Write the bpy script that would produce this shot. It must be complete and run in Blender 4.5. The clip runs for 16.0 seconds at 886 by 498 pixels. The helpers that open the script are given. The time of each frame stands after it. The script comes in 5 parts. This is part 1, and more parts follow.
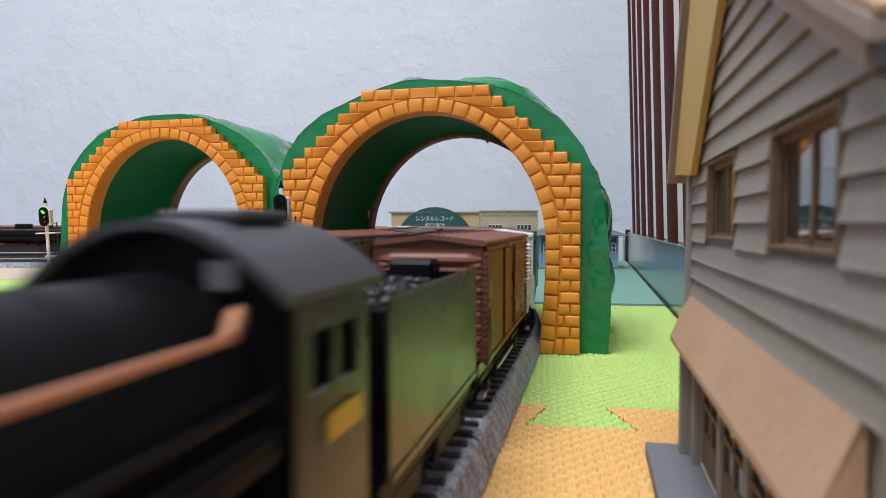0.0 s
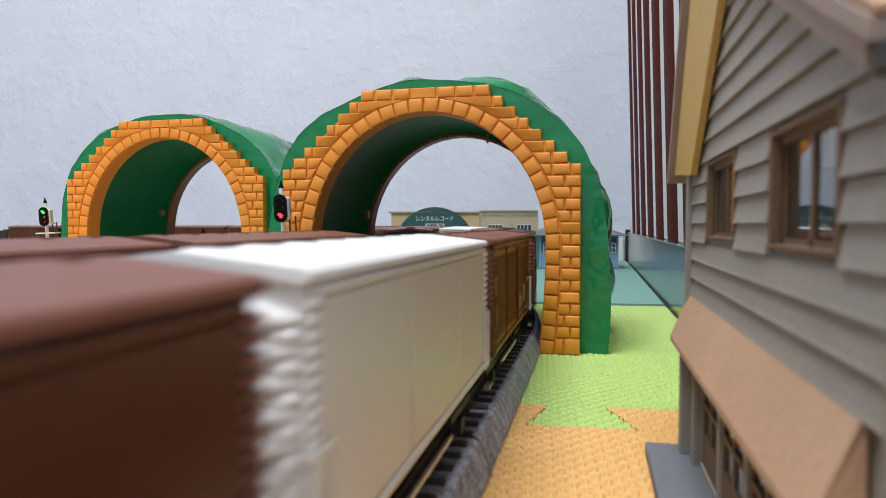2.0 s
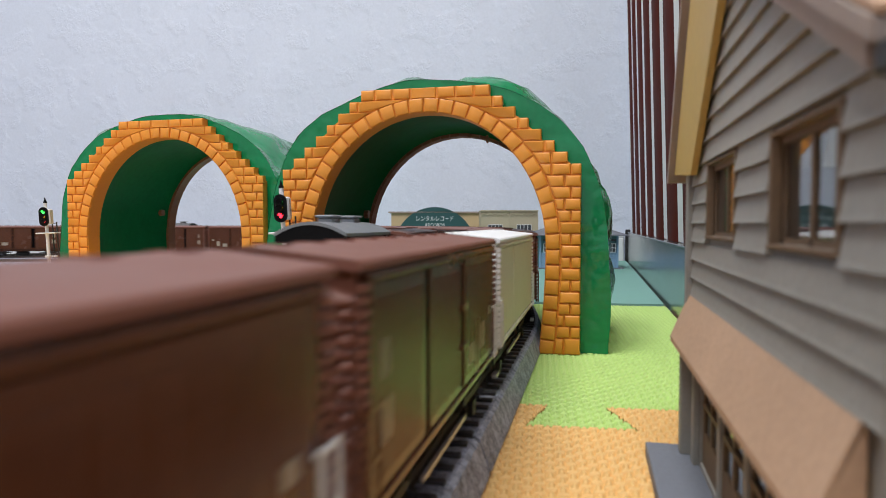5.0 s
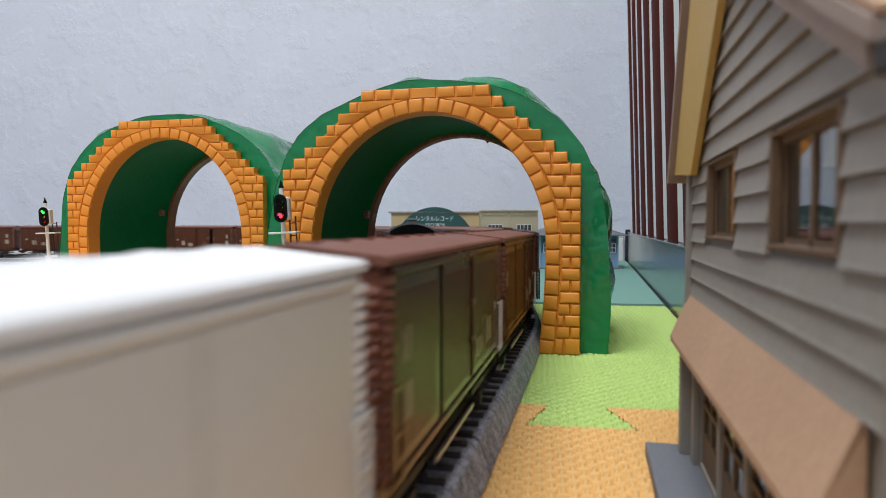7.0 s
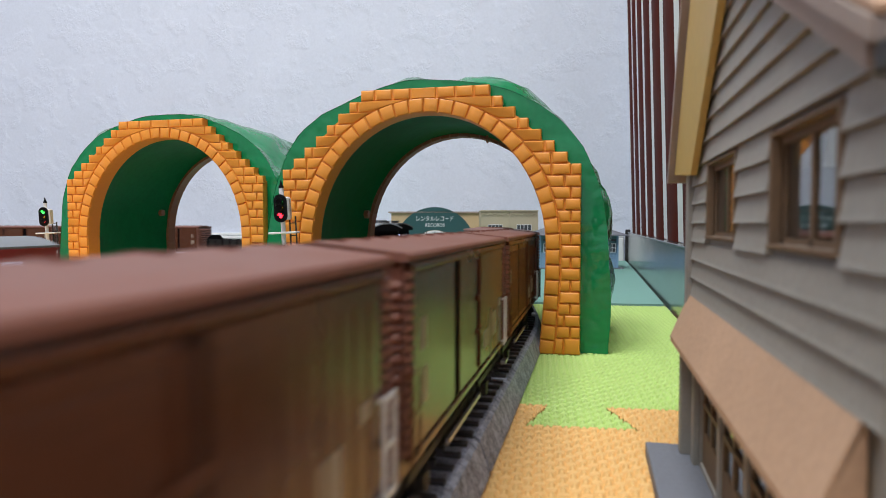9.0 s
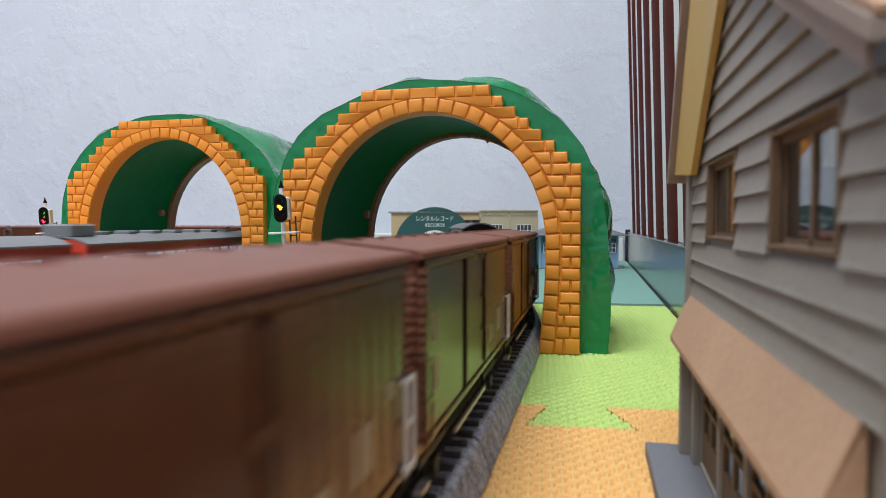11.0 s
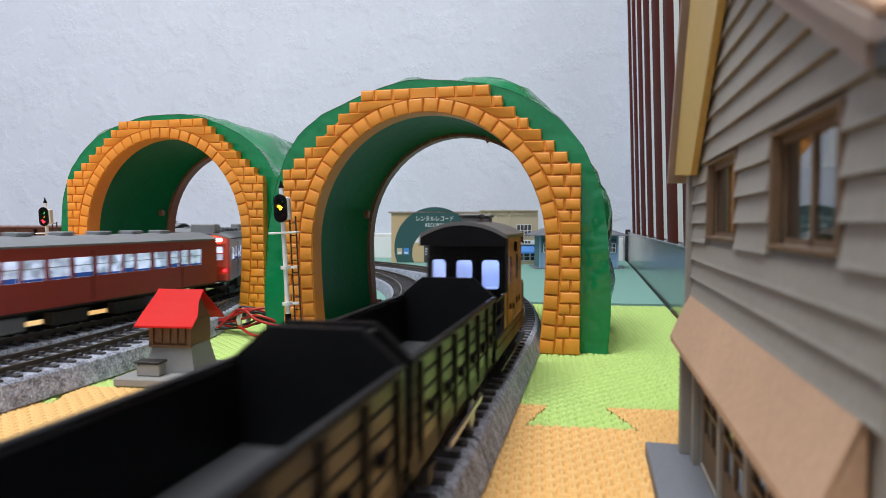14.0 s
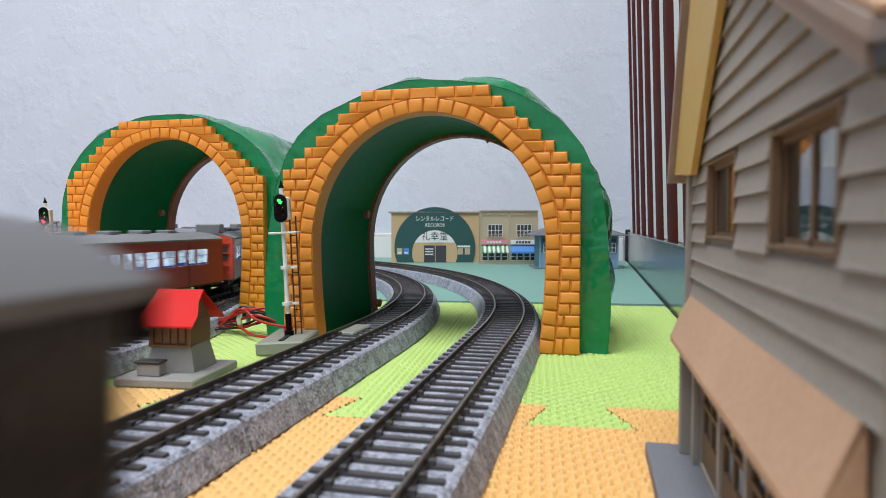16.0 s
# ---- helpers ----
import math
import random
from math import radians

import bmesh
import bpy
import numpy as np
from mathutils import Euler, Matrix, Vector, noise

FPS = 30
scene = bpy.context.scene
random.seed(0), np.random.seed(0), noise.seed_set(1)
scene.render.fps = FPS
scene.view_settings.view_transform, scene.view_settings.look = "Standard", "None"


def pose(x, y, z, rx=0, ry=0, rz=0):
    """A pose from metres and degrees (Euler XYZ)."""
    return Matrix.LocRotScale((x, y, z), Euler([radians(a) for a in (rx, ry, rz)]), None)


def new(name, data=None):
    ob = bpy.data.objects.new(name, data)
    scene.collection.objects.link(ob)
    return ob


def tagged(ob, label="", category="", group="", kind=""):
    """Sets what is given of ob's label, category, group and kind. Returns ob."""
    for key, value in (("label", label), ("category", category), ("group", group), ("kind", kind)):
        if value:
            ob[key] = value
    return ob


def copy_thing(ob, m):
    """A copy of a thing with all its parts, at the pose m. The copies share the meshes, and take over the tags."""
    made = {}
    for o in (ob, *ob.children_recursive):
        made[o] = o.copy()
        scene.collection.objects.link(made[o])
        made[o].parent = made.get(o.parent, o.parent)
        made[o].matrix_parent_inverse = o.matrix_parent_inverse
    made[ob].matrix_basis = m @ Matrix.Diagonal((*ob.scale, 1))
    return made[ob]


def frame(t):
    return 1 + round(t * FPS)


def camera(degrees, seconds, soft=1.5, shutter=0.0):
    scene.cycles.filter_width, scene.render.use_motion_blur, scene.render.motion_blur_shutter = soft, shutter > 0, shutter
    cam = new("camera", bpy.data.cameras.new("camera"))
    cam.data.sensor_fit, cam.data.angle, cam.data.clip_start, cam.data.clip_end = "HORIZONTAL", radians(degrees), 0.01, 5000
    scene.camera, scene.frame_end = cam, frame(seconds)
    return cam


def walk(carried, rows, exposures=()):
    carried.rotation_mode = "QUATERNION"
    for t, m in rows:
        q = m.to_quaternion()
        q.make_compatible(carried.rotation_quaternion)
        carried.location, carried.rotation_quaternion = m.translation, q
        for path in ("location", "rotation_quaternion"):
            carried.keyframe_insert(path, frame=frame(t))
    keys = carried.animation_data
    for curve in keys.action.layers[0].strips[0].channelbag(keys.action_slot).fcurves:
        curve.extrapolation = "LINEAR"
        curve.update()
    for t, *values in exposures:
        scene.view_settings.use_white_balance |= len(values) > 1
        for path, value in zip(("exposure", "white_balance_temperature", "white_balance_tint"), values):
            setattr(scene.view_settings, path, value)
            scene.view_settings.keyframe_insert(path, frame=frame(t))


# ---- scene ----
cam = camera(70, 16.0, soft=0.8, shutter=0.9)
cam.data.dof.use_dof = True
cam.data.dof.focus_distance = 0.43
cam.data.dof.aperture_fstop = 27
eye = pose(0, 0, 0.0617, 90 - 2.30, 0, 13.35)
walk(cam, [(0, eye), (16.0, eye)], exposures=[(0, 0.0), (1.9, 0.0), (2.5, -0.15), (3.0, -0.22), (4.0, -0.08), (6.3, -0.05), (7.0, -0.2), (7.6, -0.22), (8.2, -0.05), (9.0, 0.0), (16.0, 0.0)])

# ---- light: a closed white room with one ceiling panel ----
world = bpy.data.worlds.new("room")
scene.world = world
world.use_nodes = True
world.node_tree.nodes["Background"].inputs[0].default_value = (0.8, 0.88, 1.0, 1)
world.node_tree.nodes["Background"].inputs[1].default_value = 0.05


def ceiling_lamp(x, y, w, l, power):
    data = bpy.data.lights.new("ceiling_panel", "AREA")
    data.shape, data.size, data.size_y, data.energy, data.color = "RECTANGLE", w, l, power, (0.94, 0.975, 1.0)
    ob = new("ceiling_panel_light", data)
    ob.matrix_world = pose(x, y, 2.33)


ceiling_lamp(-0.42, -0.50, 1.3, 1.3, 75)


# ---- materials ----
def material(name, col, rough=0.6, metal=0.0, vary=0.12, fine=900.0, coarse=40.0, bump=0.15, bump_scale=None, spec=0.5, coat=0.0, random_tint=0.0, emit=None, strength=0.0, spread=0.4, depth=0.0006):
    m = bpy.data.materials.new(name)
    m.use_nodes = True
    t = m.node_tree
    b = t.nodes["Principled BSDF"]
    b.inputs["Roughness"].default_value, b.inputs["Metallic"].default_value = rough, metal
    b.inputs["Specular IOR Level"].default_value, b.inputs["Coat Weight"].default_value = spec, coat
    co = t.nodes.new("ShaderNodeTexCoord")
    fac = []
    for s, d in ((fine, 3.0), (coarse, 4.0)):
        n = t.nodes.new("ShaderNodeTexNoise")
        n.inputs["Scale"].default_value, n.inputs["Detail"].default_value = s, d
        t.links.new(co.outputs["Object"], n.inputs["Vector"])
        fac.append(n)
    add = t.nodes.new("ShaderNodeMath")
    add.operation = "ADD"
    t.links.new(fac[0].outputs[0], add.inputs[0])
    t.links.new(fac[1].outputs[0], add.inputs[1])
    src = add.outputs[0]
    if random_tint:
        info = t.nodes.new("ShaderNodeObjectInfo")
        mul = t.nodes.new("ShaderNodeMath")
        mul.operation = "MULTIPLY_ADD"
        mul.inputs[1].default_value = random_tint
        t.links.new(info.outputs["Random"], mul.inputs[0])
        t.links.new(src, mul.inputs[2])
        src = mul.outputs[0]
    ramp = t.nodes.new("ShaderNodeMapRange")
    ramp.inputs[1].default_value, ramp.inputs[2].default_value = 1 - spread, 1 + spread + random_tint
    ramp.inputs[3].default_value, ramp.inputs[4].default_value = 1 - vary, 1 + vary
    t.links.new(src, ramp.inputs[0])
    mix = t.nodes.new("ShaderNodeVectorMath")
    mix.operation = "SCALE"
    mix.inputs[0].default_value = col
    t.links.new(ramp.outputs[0], mix.inputs["Scale"])
    t.links.new(mix.outputs[0], b.inputs["Base Color"])
    rr = t.nodes.new("ShaderNodeMapRange")
    rr.inputs[1].default_value, rr.inputs[2].default_value = 0.3, 0.7
    rr.inputs[3].default_value, rr.inputs[4].default_value = max(0.02, rough * 0.85), min(1, rough * 1.15)
    t.links.new(fac[1].outputs[0], rr.inputs[0])
    t.links.new(rr.outputs[0], b.inputs["Roughness"])
    if bump:
        bn = t.nodes.new("ShaderNodeBump")
        bn.inputs["Strength"].default_value, bn.inputs["Distance"].default_value = bump, depth
        src = fac[0]
        if bump_scale:
            src = t.nodes.new("ShaderNodeTexNoise")
            src.inputs["Scale"].default_value, src.inputs["Detail"].default_value = bump_scale, 2.0
            t.links.new(co.outputs["Object"], src.inputs["Vector"])
        t.links.new(src.outputs[0], bn.inputs["Height"])
        t.links.new(bn.outputs[0], b.inputs["Normal"])
    if emit:
        b.inputs["Emission Color"].default_value, b.inputs["Emission Strength"].default_value = (*emit, 1), strength
        if strength < 1:
            spots = t.nodes.new("ShaderNodeMapRange")
            spots.inputs[1].default_value, spots.inputs[2].default_value = 0.38, 0.66
            spots.inputs[3].default_value, spots.inputs[4].default_value = strength * 0.35, strength * 1.7
            t.links.new(fac[0].outputs[0], spots.inputs[0])
            t.links.new(spots.outputs[0], b.inputs["Emission Strength"])
    return m


def wallpaper(name):
    m = material(name, (0.67, 0.70, 0.79), 0.85, vary=0.06, fine=260, coarse=9, bump=0.0, spec=0.2)
    t = m.node_tree
    co = t.nodes.new("ShaderNodeTexCoord")
    a = t.nodes.new("ShaderNodeTexNoise")
    a.inputs["Scale"].default_value, a.inputs["Detail"].default_value, a.inputs["Distortion"].default_value = 130, 5, 1.2
    c = t.nodes.new("ShaderNodeTexNoise")
    c.inputs["Scale"].default_value = 24
    g = t.nodes.new("ShaderNodeMapRange")
    g.inputs[1].default_value, g.inputs[2].default_value = 0.48, 0.62
    mu = t.nodes.new("ShaderNodeMath")
    mu.operation = "MULTIPLY"
    bn = t.nodes.new("ShaderNodeBump")
    bn.inputs["Strength"].default_value, bn.inputs["Distance"].default_value = 0.6, 0.0022
    for n in (a, c):
        t.links.new(co.outputs["Object"], n.inputs["Vector"])
    t.links.new(c.outputs[0], g.inputs[0])
    t.links.new(a.outputs[0], mu.inputs[0])
    t.links.new(g.outputs[0], mu.inputs[1])
    t.links.new(mu.outputs[0], bn.inputs["Height"])
    t.links.new(bn.outputs[0], t.nodes["Principled BSDF"].inputs["Normal"])
    return m


def glass_mat(name, tint=(0.9, 0.95, 1.0), rough=0.02):
    m = bpy.data.materials.new(name)
    m.use_nodes = True
    b = m.node_tree.nodes["Principled BSDF"]
    b.inputs["Base Color"].default_value, b.inputs["Roughness"].default_value = (*tint, 1), rough
    b.inputs["Transmission Weight"].default_value, b.inputs["IOR"].default_value = 1.0, 1.5
    return m


M_WALL = wallpaper("wallpaper")
M_WHITE = material("white_paint", (0.78, 0.78, 0.77), 0.5, vary=0.03)
M_CEIL = material("ceiling_paint", (0.85, 0.85, 0.84), 0.8, vary=0.03, fine=120, coarse=4)
M_FLOOR = material("floor_vinyl", (0.34, 0.31, 0.27), 0.45, vary=0.2, fine=80, coarse=6)
M_ORANGE = material("orange_foam", (0.78, 0.475, 0.175), 0.62, vary=0.05, fine=1500, coarse=25, bump=0.2, spec=0.4)
M_LIME = material("lime_foam", (0.49, 0.66, 0.20), 0.62, vary=0.05, fine=1500, coarse=25, bump=0.2, spec=0.4)
M_TEAL = material("teal_mat", (0.20, 0.39, 0.33), 0.7, vary=0.09, fine=800, coarse=14, bump=0.2)
M_BEIGE = material("beige_mat", (0.62, 0.50, 0.36), 0.8, vary=0.08, fine=700, coarse=20)
M_BALLAST = material("ballast", (0.31, 0.325, 0.39), 0.75, vary=0.55, fine=1000, coarse=260, bump=0.7, bump_scale=900, spread=0.24, depth=0.0012)
M_SLEEPER = material("sleeper", (0.066, 0.061, 0.064), 0.6, vary=0.3, random_tint=0.3)
M_RAIL = material("rail_side", (0.085, 0.07, 0.055), 0.5, metal=0.3, vary=0.25)
M_RAILTOP = material("rail_head", (0.26, 0.235, 0.20), 0.4, metal=0.9, vary=0.15)
M_BRICK = material("orange_plastic", (0.80, 0.30, 0.035), 0.36, vary=0.05, fine=500, coarse=60, bump=0.06, random_tint=0.25)
M_BRICKB = material("orange_plastic_joint", (0.78, 0.28, 0.032), 0.42, vary=0.06, bump=0.05)
M_BROWNB = material("brown_plastic", (0.28, 0.11, 0.06), 0.45, vary=0.06, bump=0.05)
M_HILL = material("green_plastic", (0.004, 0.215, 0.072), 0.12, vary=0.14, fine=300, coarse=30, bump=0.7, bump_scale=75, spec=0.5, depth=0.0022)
# same plastic as the hill, darkened for the shade within the tunnel
M_INSIDE_SHADED = material("green_plastic_shaded_inside", (0.004, 0.155, 0.055), 0.34, vary=0.15, fine=300, coarse=30, bump=0.5, bump_scale=60, spec=0.12)
# one wagon brown: sides darkened for shade, roofs and ends lightened for ceiling light
M_BOXCAR_SHADED = material("brown_shaded_body", (0.085, 0.026, 0.011), 0.25, vary=0.22, fine=700, coarse=45, bump=0.05, spec=0.36)
M_ROOF_LIT = material("brown_lit_roof", (0.190, 0.068, 0.043), 0.5, vary=0.12, fine=600, coarse=40, bump=0.08)
M_END_LIT = material("brown_lit_end", (0.180, 0.064, 0.040), 0.42, vary=0.12, fine=600, coarse=40, bump=0.05, spec=0.42)
M_DARK = material("dark_underframe", (0.02, 0.018, 0.017), 0.55, vary=0.3)
M_GAP = material("door_gap", (0.004, 0.003, 0.003), 0.9, vary=0.1, bump=0, spec=0.03)
M_CREAM = material("white_wagon_paint", (0.76, 0.74, 0.69), 0.42, vary=0.04, fine=500, coarse=40, bump=0.05)
M_CREAMROOF = material("white_roof_paint", (0.86, 0.85, 0.84), 0.5, vary=0.03, fine=500, coarse=30, bump=0.05)
M_MARK = material("white_stencil", (0.34, 0.28, 0.21), 0.5, vary=0.15)
M_METAL = material("grey_handrail", (0.55, 0.55, 0.56), 0.35, metal=0.5)
M_STEEL = material("wheel_steel", (0.25, 0.24, 0.23), 0.35, metal=0.9)
M_BLACK = material("black_loco_paint", (0.006, 0.006, 0.007), 0.40, vary=0.3, fine=600, coarse=50, bump=0.08, spec=0.09)
M_BLACKROOF = material("black_roof_paint", (0.036, 0.036, 0.042), 0.5, vary=0.2, fine=500, coarse=40)
M_VANROOF = material("dark_grey_roof_paint", (0.115, 0.110, 0.110), 0.5, vary=0.1, fine=500, coarse=40)
M_GREYROOF = material("grey_roof_paint", (0.20, 0.21, 0.225), 0.55, vary=0.1, fine=500, coarse=40)
M_COPPER = material("copper_pipe", (0.52, 0.23, 0.13), 0.42, metal=0.5)
M_BRASS = material("brass_plate", (0.62, 0.42, 0.06), 0.35, metal=0.7)
M_COAL = material("coal", (0.018, 0.019, 0.022), 0.28, vary=0.6, fine=500, coarse=200, bump=0.8)
M_TENDER = material("tender_paint", (0.018, 0.018, 0.017), 0.27, vary=0.15, fine=500, coarse=40, bump=0.04)
M_PLANK = material("black_plank", (0.012, 0.011, 0.010), 0.33, vary=0.3, fine=500, coarse=80, bump=0.12, spec=0.38, random_tint=0.3)
M_WAGFLOOR = material("grey_wagon_floor", (0.042, 0.042, 0.045), 0.6, vary=0.15)
M_RED = material("red_train_paint", (0.33, 0.040, 0.038), 0.30, vary=0.07, fine=400, coarse=30, bump=0.04)
M_ORED = material("bright_red_end_paint", (0.70, 0.09, 0.05), 0.35, vary=0.06)
M_LIT = material("lit_window", (0.7, 0.78, 0.9), 0.15, vary=0.5, fine=220, coarse=90, bump=0, emit=(0.55, 0.68, 1.0), strength=0.62)
M_VANLED = material("cabin_lamp", (0.9, 0.95, 1.0), 0.4, emit=(0.40, 0.53, 1.0), strength=16)
M_CABIN = material("pale_cabin_lining", (0.62, 0.63, 0.66), 0.6, vary=0.12, fine=300, coarse=120)
# seats glow by themselves, for the car's inside light on them
M_SEAT_GLOW = material("blue_seat_inside_glow", (0.03, 0.10, 0.5), 0.6, emit=(0.05, 0.14, 0.5), strength=0.16)
M_LED = material("white_led", (1, 1, 1), 0.3, emit=(0.9, 0.95, 1.0), strength=12)
M_LAMPR = material("red_led", (0.5, 0.02, 0.02), 0.3, emit=(1, 0.02, 0.04), strength=5)
M_LAMPY = material("yellow_led", (0.6, 0.4, 0.02), 0.3, emit=(1, 0.5, 0.02), strength=5)
M_LAMPG = material("green_led", (0.02, 0.5, 0.05), 0.3, emit=(0.04, 1, 0.08), strength=4)
M_SIDING = material("grey_siding", (0.322, 0.296, 0.258), 0.7, vary=0.10, fine=700, coarse=35, bump=0.12)
M_TRIM = material("siding_trim", (0.275, 0.255, 0.225), 0.65, vary=0.08)
M_YELLOW = material("mustard_board", (0.56, 0.38, 0.11), 0.6, vary=0.07, fine=400, coarse=40)
M_CARD = material("brown_card", (0.55, 0.345, 0.22), 0.75, vary=0.12, fine=900, coarse=60, bump=0.15)
M_TAUPE = material("taupe_roof", (0.36, 0.28, 0.235), 0.7, vary=0.07)
M_WINWOOD = material("window_wood", (0.16, 0.095, 0.05), 0.6, vary=0.15)
M_PANE = glass_mat("window_glass")
M_VANPANE = glass_mat("van_window_glass", (0.93, 0.95, 1.0), 0.12)
M_CONC = material("grey_base", (0.17, 0.175, 0.20), 0.7, vary=0.08)
M_TUBE = material("brown_slat", (0.095, 0.017, 0.010), 0.62, vary=0.2, fine=120, coarse=12, bump=0.05, spec=0.02)
M_BRUSH = material("brushed_steel", (0.33, 0.335, 0.345), 0.22, metal=0.9, vary=0.12, fine=300, coarse=14, bump=0.03)
M_TAN = material("tan_facade", (0.58, 0.41, 0.23), 0.7, vary=0.04)
M_STONE = material("beige_facade", (0.50, 0.42, 0.29), 0.7, vary=0.05)
M_DGREEN = material("dark_green_print", (0.022, 0.085, 0.085), 0.6, vary=0.06)
M_PRINT = material("white_print", (0.80, 0.80, 0.80), 0.6, vary=0.02)
M_INK = material("ink_print", (0.05, 0.05, 0.06), 0.6)
M_PINK = material("pink_print", (0.72, 0.30, 0.34), 0.6)
M_AWNG = material("green_awning", (0.10, 0.34, 0.12), 0.6)
M_AWNB = material("blue_awning", (0.08, 0.26, 0.66), 0.5, vary=0.15, coarse=120)
M_BLUE = material("blue_plank", (0.22, 0.36, 0.52), 0.65, vary=0.07)
M_BLUED = material("blue_green_plank", (0.10, 0.22, 0.24), 0.65)
M_SHRED = material("red_roof", (0.66, 0.016, 0.014), 0.6, vary=0.05, spec=0.2)
M_SHWOOD = material("shrine_wood", (0.17, 0.082, 0.035), 0.6, vary=0.2, random_tint=0.2)
M_SHCONC = material("shrine_stone", (0.27, 0.265, 0.255), 0.75, vary=0.08)
M_SIGBASE = material("signal_base", (0.25, 0.26, 0.22), 0.55, vary=0.06)
M_WIRER = material("red_wire", (0.42, 0.015, 0.012), 0.4)
M_WIREB = material("black_wire", (0.012, 0.011, 0.011), 0.4)


# ---- mesh helpers ----
def bx(bm, x0, x1, y0, y1, z0, z1):
    v = [bm.verts.new((x, y, z)) for z in (z0, z1) for x, y in ((x0, y0), (x1, y0), (x1, y1), (x0, y1))]
    for f in ((3, 2, 1, 0), (4, 5, 6, 7), (0, 1, 5, 4), (1, 2, 6, 5), (2, 3, 7, 6), (3, 0, 4, 7)):
        bm.faces.new([v[i] for i in f])
    return bm


def bevel(bm, w, seg=1):
    bmesh.ops.bevel(bm, geom=list(bm.edges), offset=w, segments=seg, affect="EDGES", profile=0.6)
    return bm


def box(x0, x1, y0, y1, z0, z1, w=0.0, seg=1):
    bm = bx(bmesh.new(), x0, x1, y0, y1, z0, z1)
    return bevel(bm, w, seg) if w else bm


def cyl(bm, p, q, r, n=12, r2=None):
    p, q = Vector(p), Vector(q)
    turn = (q - p).to_track_quat("Z", "Y").to_matrix()
    rings = []
    for c, rr in ((p, r), (q, r if r2 is None else r2)):
        rings.append([bm.verts.new(c + turn @ Vector((rr * math.cos(2 * math.pi * i / n), rr * math.sin(2 * math.pi * i / n), 0))) for i in range(n)])
    a, b = rings
    for i in range(n):
        bm.faces.new((a[i], a[(i + 1) % n], b[(i + 1) % n], b[i]))
    bm.faces.new(a[::-1])
    bm.faces.new(b)
    return bm


def prism(bm, pts, axis, lo, hi):
    """A polygon of (u, v) points, pulled along an axis: 'y' takes (x, z), 'x' takes (y, z), 'z' takes (x, y)."""
    def place(u, v, w):
        return {"y": (u, w, v), "x": (w, u, v), "z": (u, v, w)}[axis]
    a = [bm.verts.new(place(u, v, lo)) for u, v in pts]
    b = [bm.verts.new(place(u, v, hi)) for u, v in pts]
    n = len(pts)
    for i in range(n):
        bm.faces.new((a[i], a[(i + 1) % n], b[(i + 1) % n], b[i]))
    bm.faces.new(a[::-1])
    bm.faces.new(b)
    return bm


def mesh_of(name, bm, mat, smooth=False):
    bmesh.ops.recalc_face_normals(bm, faces=list(bm.faces))
    me = bpy.data.meshes.new(name)
    bm.to_mesh(me)
    bm.free()
    me.materials.append(mat)
    if smooth:
        me.polygons.foreach_set("use_smooth", [True] * len(me.polygons))
        me.set_sharp_from_angle(angle=radians(40))
    return me


def part(name, bm, mat, parent=None, label="", smooth=False):
    ob = new(name, mesh_of(name, bm, mat, smooth))
    if parent is not None:
        ob.parent = parent
    return tagged(ob, label=label)


def twin(name, src, parent, m):
    """Another object on the same mesh."""
    ob = new(name, src.data if hasattr(src, "data") else src)
    ob.parent = parent
    ob.matrix_basis = m
    return ob


def thing(name, label, category, group="", m=None, kind=""):
    ob = new(name)
    ob.empty_display_size = 0.01
    if m is not None:
        ob.matrix_basis = m
    return tagged(ob, label, category, group, kind)


def text_part(name, words, size, parent, m, mat, wide=1.0):
    cu = bpy.data.curves.new(name, "FONT")
    cu.body, cu.size, cu.align_x, cu.align_y, cu.extrude = words, size, "CENTER", "CENTER", 0.0001
    tmp = new("lettering_source", cu)
    dg = bpy.context.evaluated_depsgraph_get()
    me = bpy.data.meshes.new_from_object(tmp.evaluated_get(dg))
    bpy.data.objects.remove(tmp)
    me.materials.clear()
    me.materials.append(mat)
    ob = new(name, me)
    ob.parent = parent
    ob.matrix_basis = m @ Matrix.Diagonal((wide, 1, 1, 1))
    return ob


def structure(name, bm, mat, label, category, smooth=False):
    return tagged(part(name, bm, mat, None, "", smooth), label, category, kind="structure")


# ---- room ----
structure("floor", box(-2.8, 1.8, -2.0, 1.2, -0.04, -0.006), M_FLOOR, "plain grey-brown vinyl floor of the room", "floor")
structure("wall_north", box(-2.8, 1.8, 1.11, 1.2, -0.006, 2.4), M_WALL, "pale blue-white embossed wallpaper on the far wall", "wall")
structure("wall_west", box(-2.9, -2.8, -2.0, 1.2, -0.006, 2.4), M_WALL, "pale blue-white embossed wallpaper on the side wall", "wall")
structure("wall_south", box(-2.8, 1.8, -2.1, -2.0, -0.006, 2.4), M_WALL, "pale blue-white embossed wallpaper on the rear wall", "wall")
structure("wall_east", box(1.8, 1.9, -2.1, 1.2, -0.006, 2.4), M_WALL, "pale blue-white embossed wallpaper behind the screen", "wall")
structure("ceiling", box(-2.8, 1.8, -2.0, 1.11, 2.4, 2.5), M_CEIL, "plain white painted ceiling with one flat lamp", "ceiling")
structure("baseboard", bevel(bx(bx(bmesh.new(), -2.8, 0.05, 1.098, 1.1098, -0.006, 0.038), -2.8, 0.05, 1.102, 1.1098, 0.0385, 0.044), 0.0012), M_WHITE, "white painted baseboard along the far wall", "baseboard")
lampbox = thing("ceiling_light", "flat square white ceiling light fixture", "ceiling light", m=pose(-0.42, -0.50, 2.34))
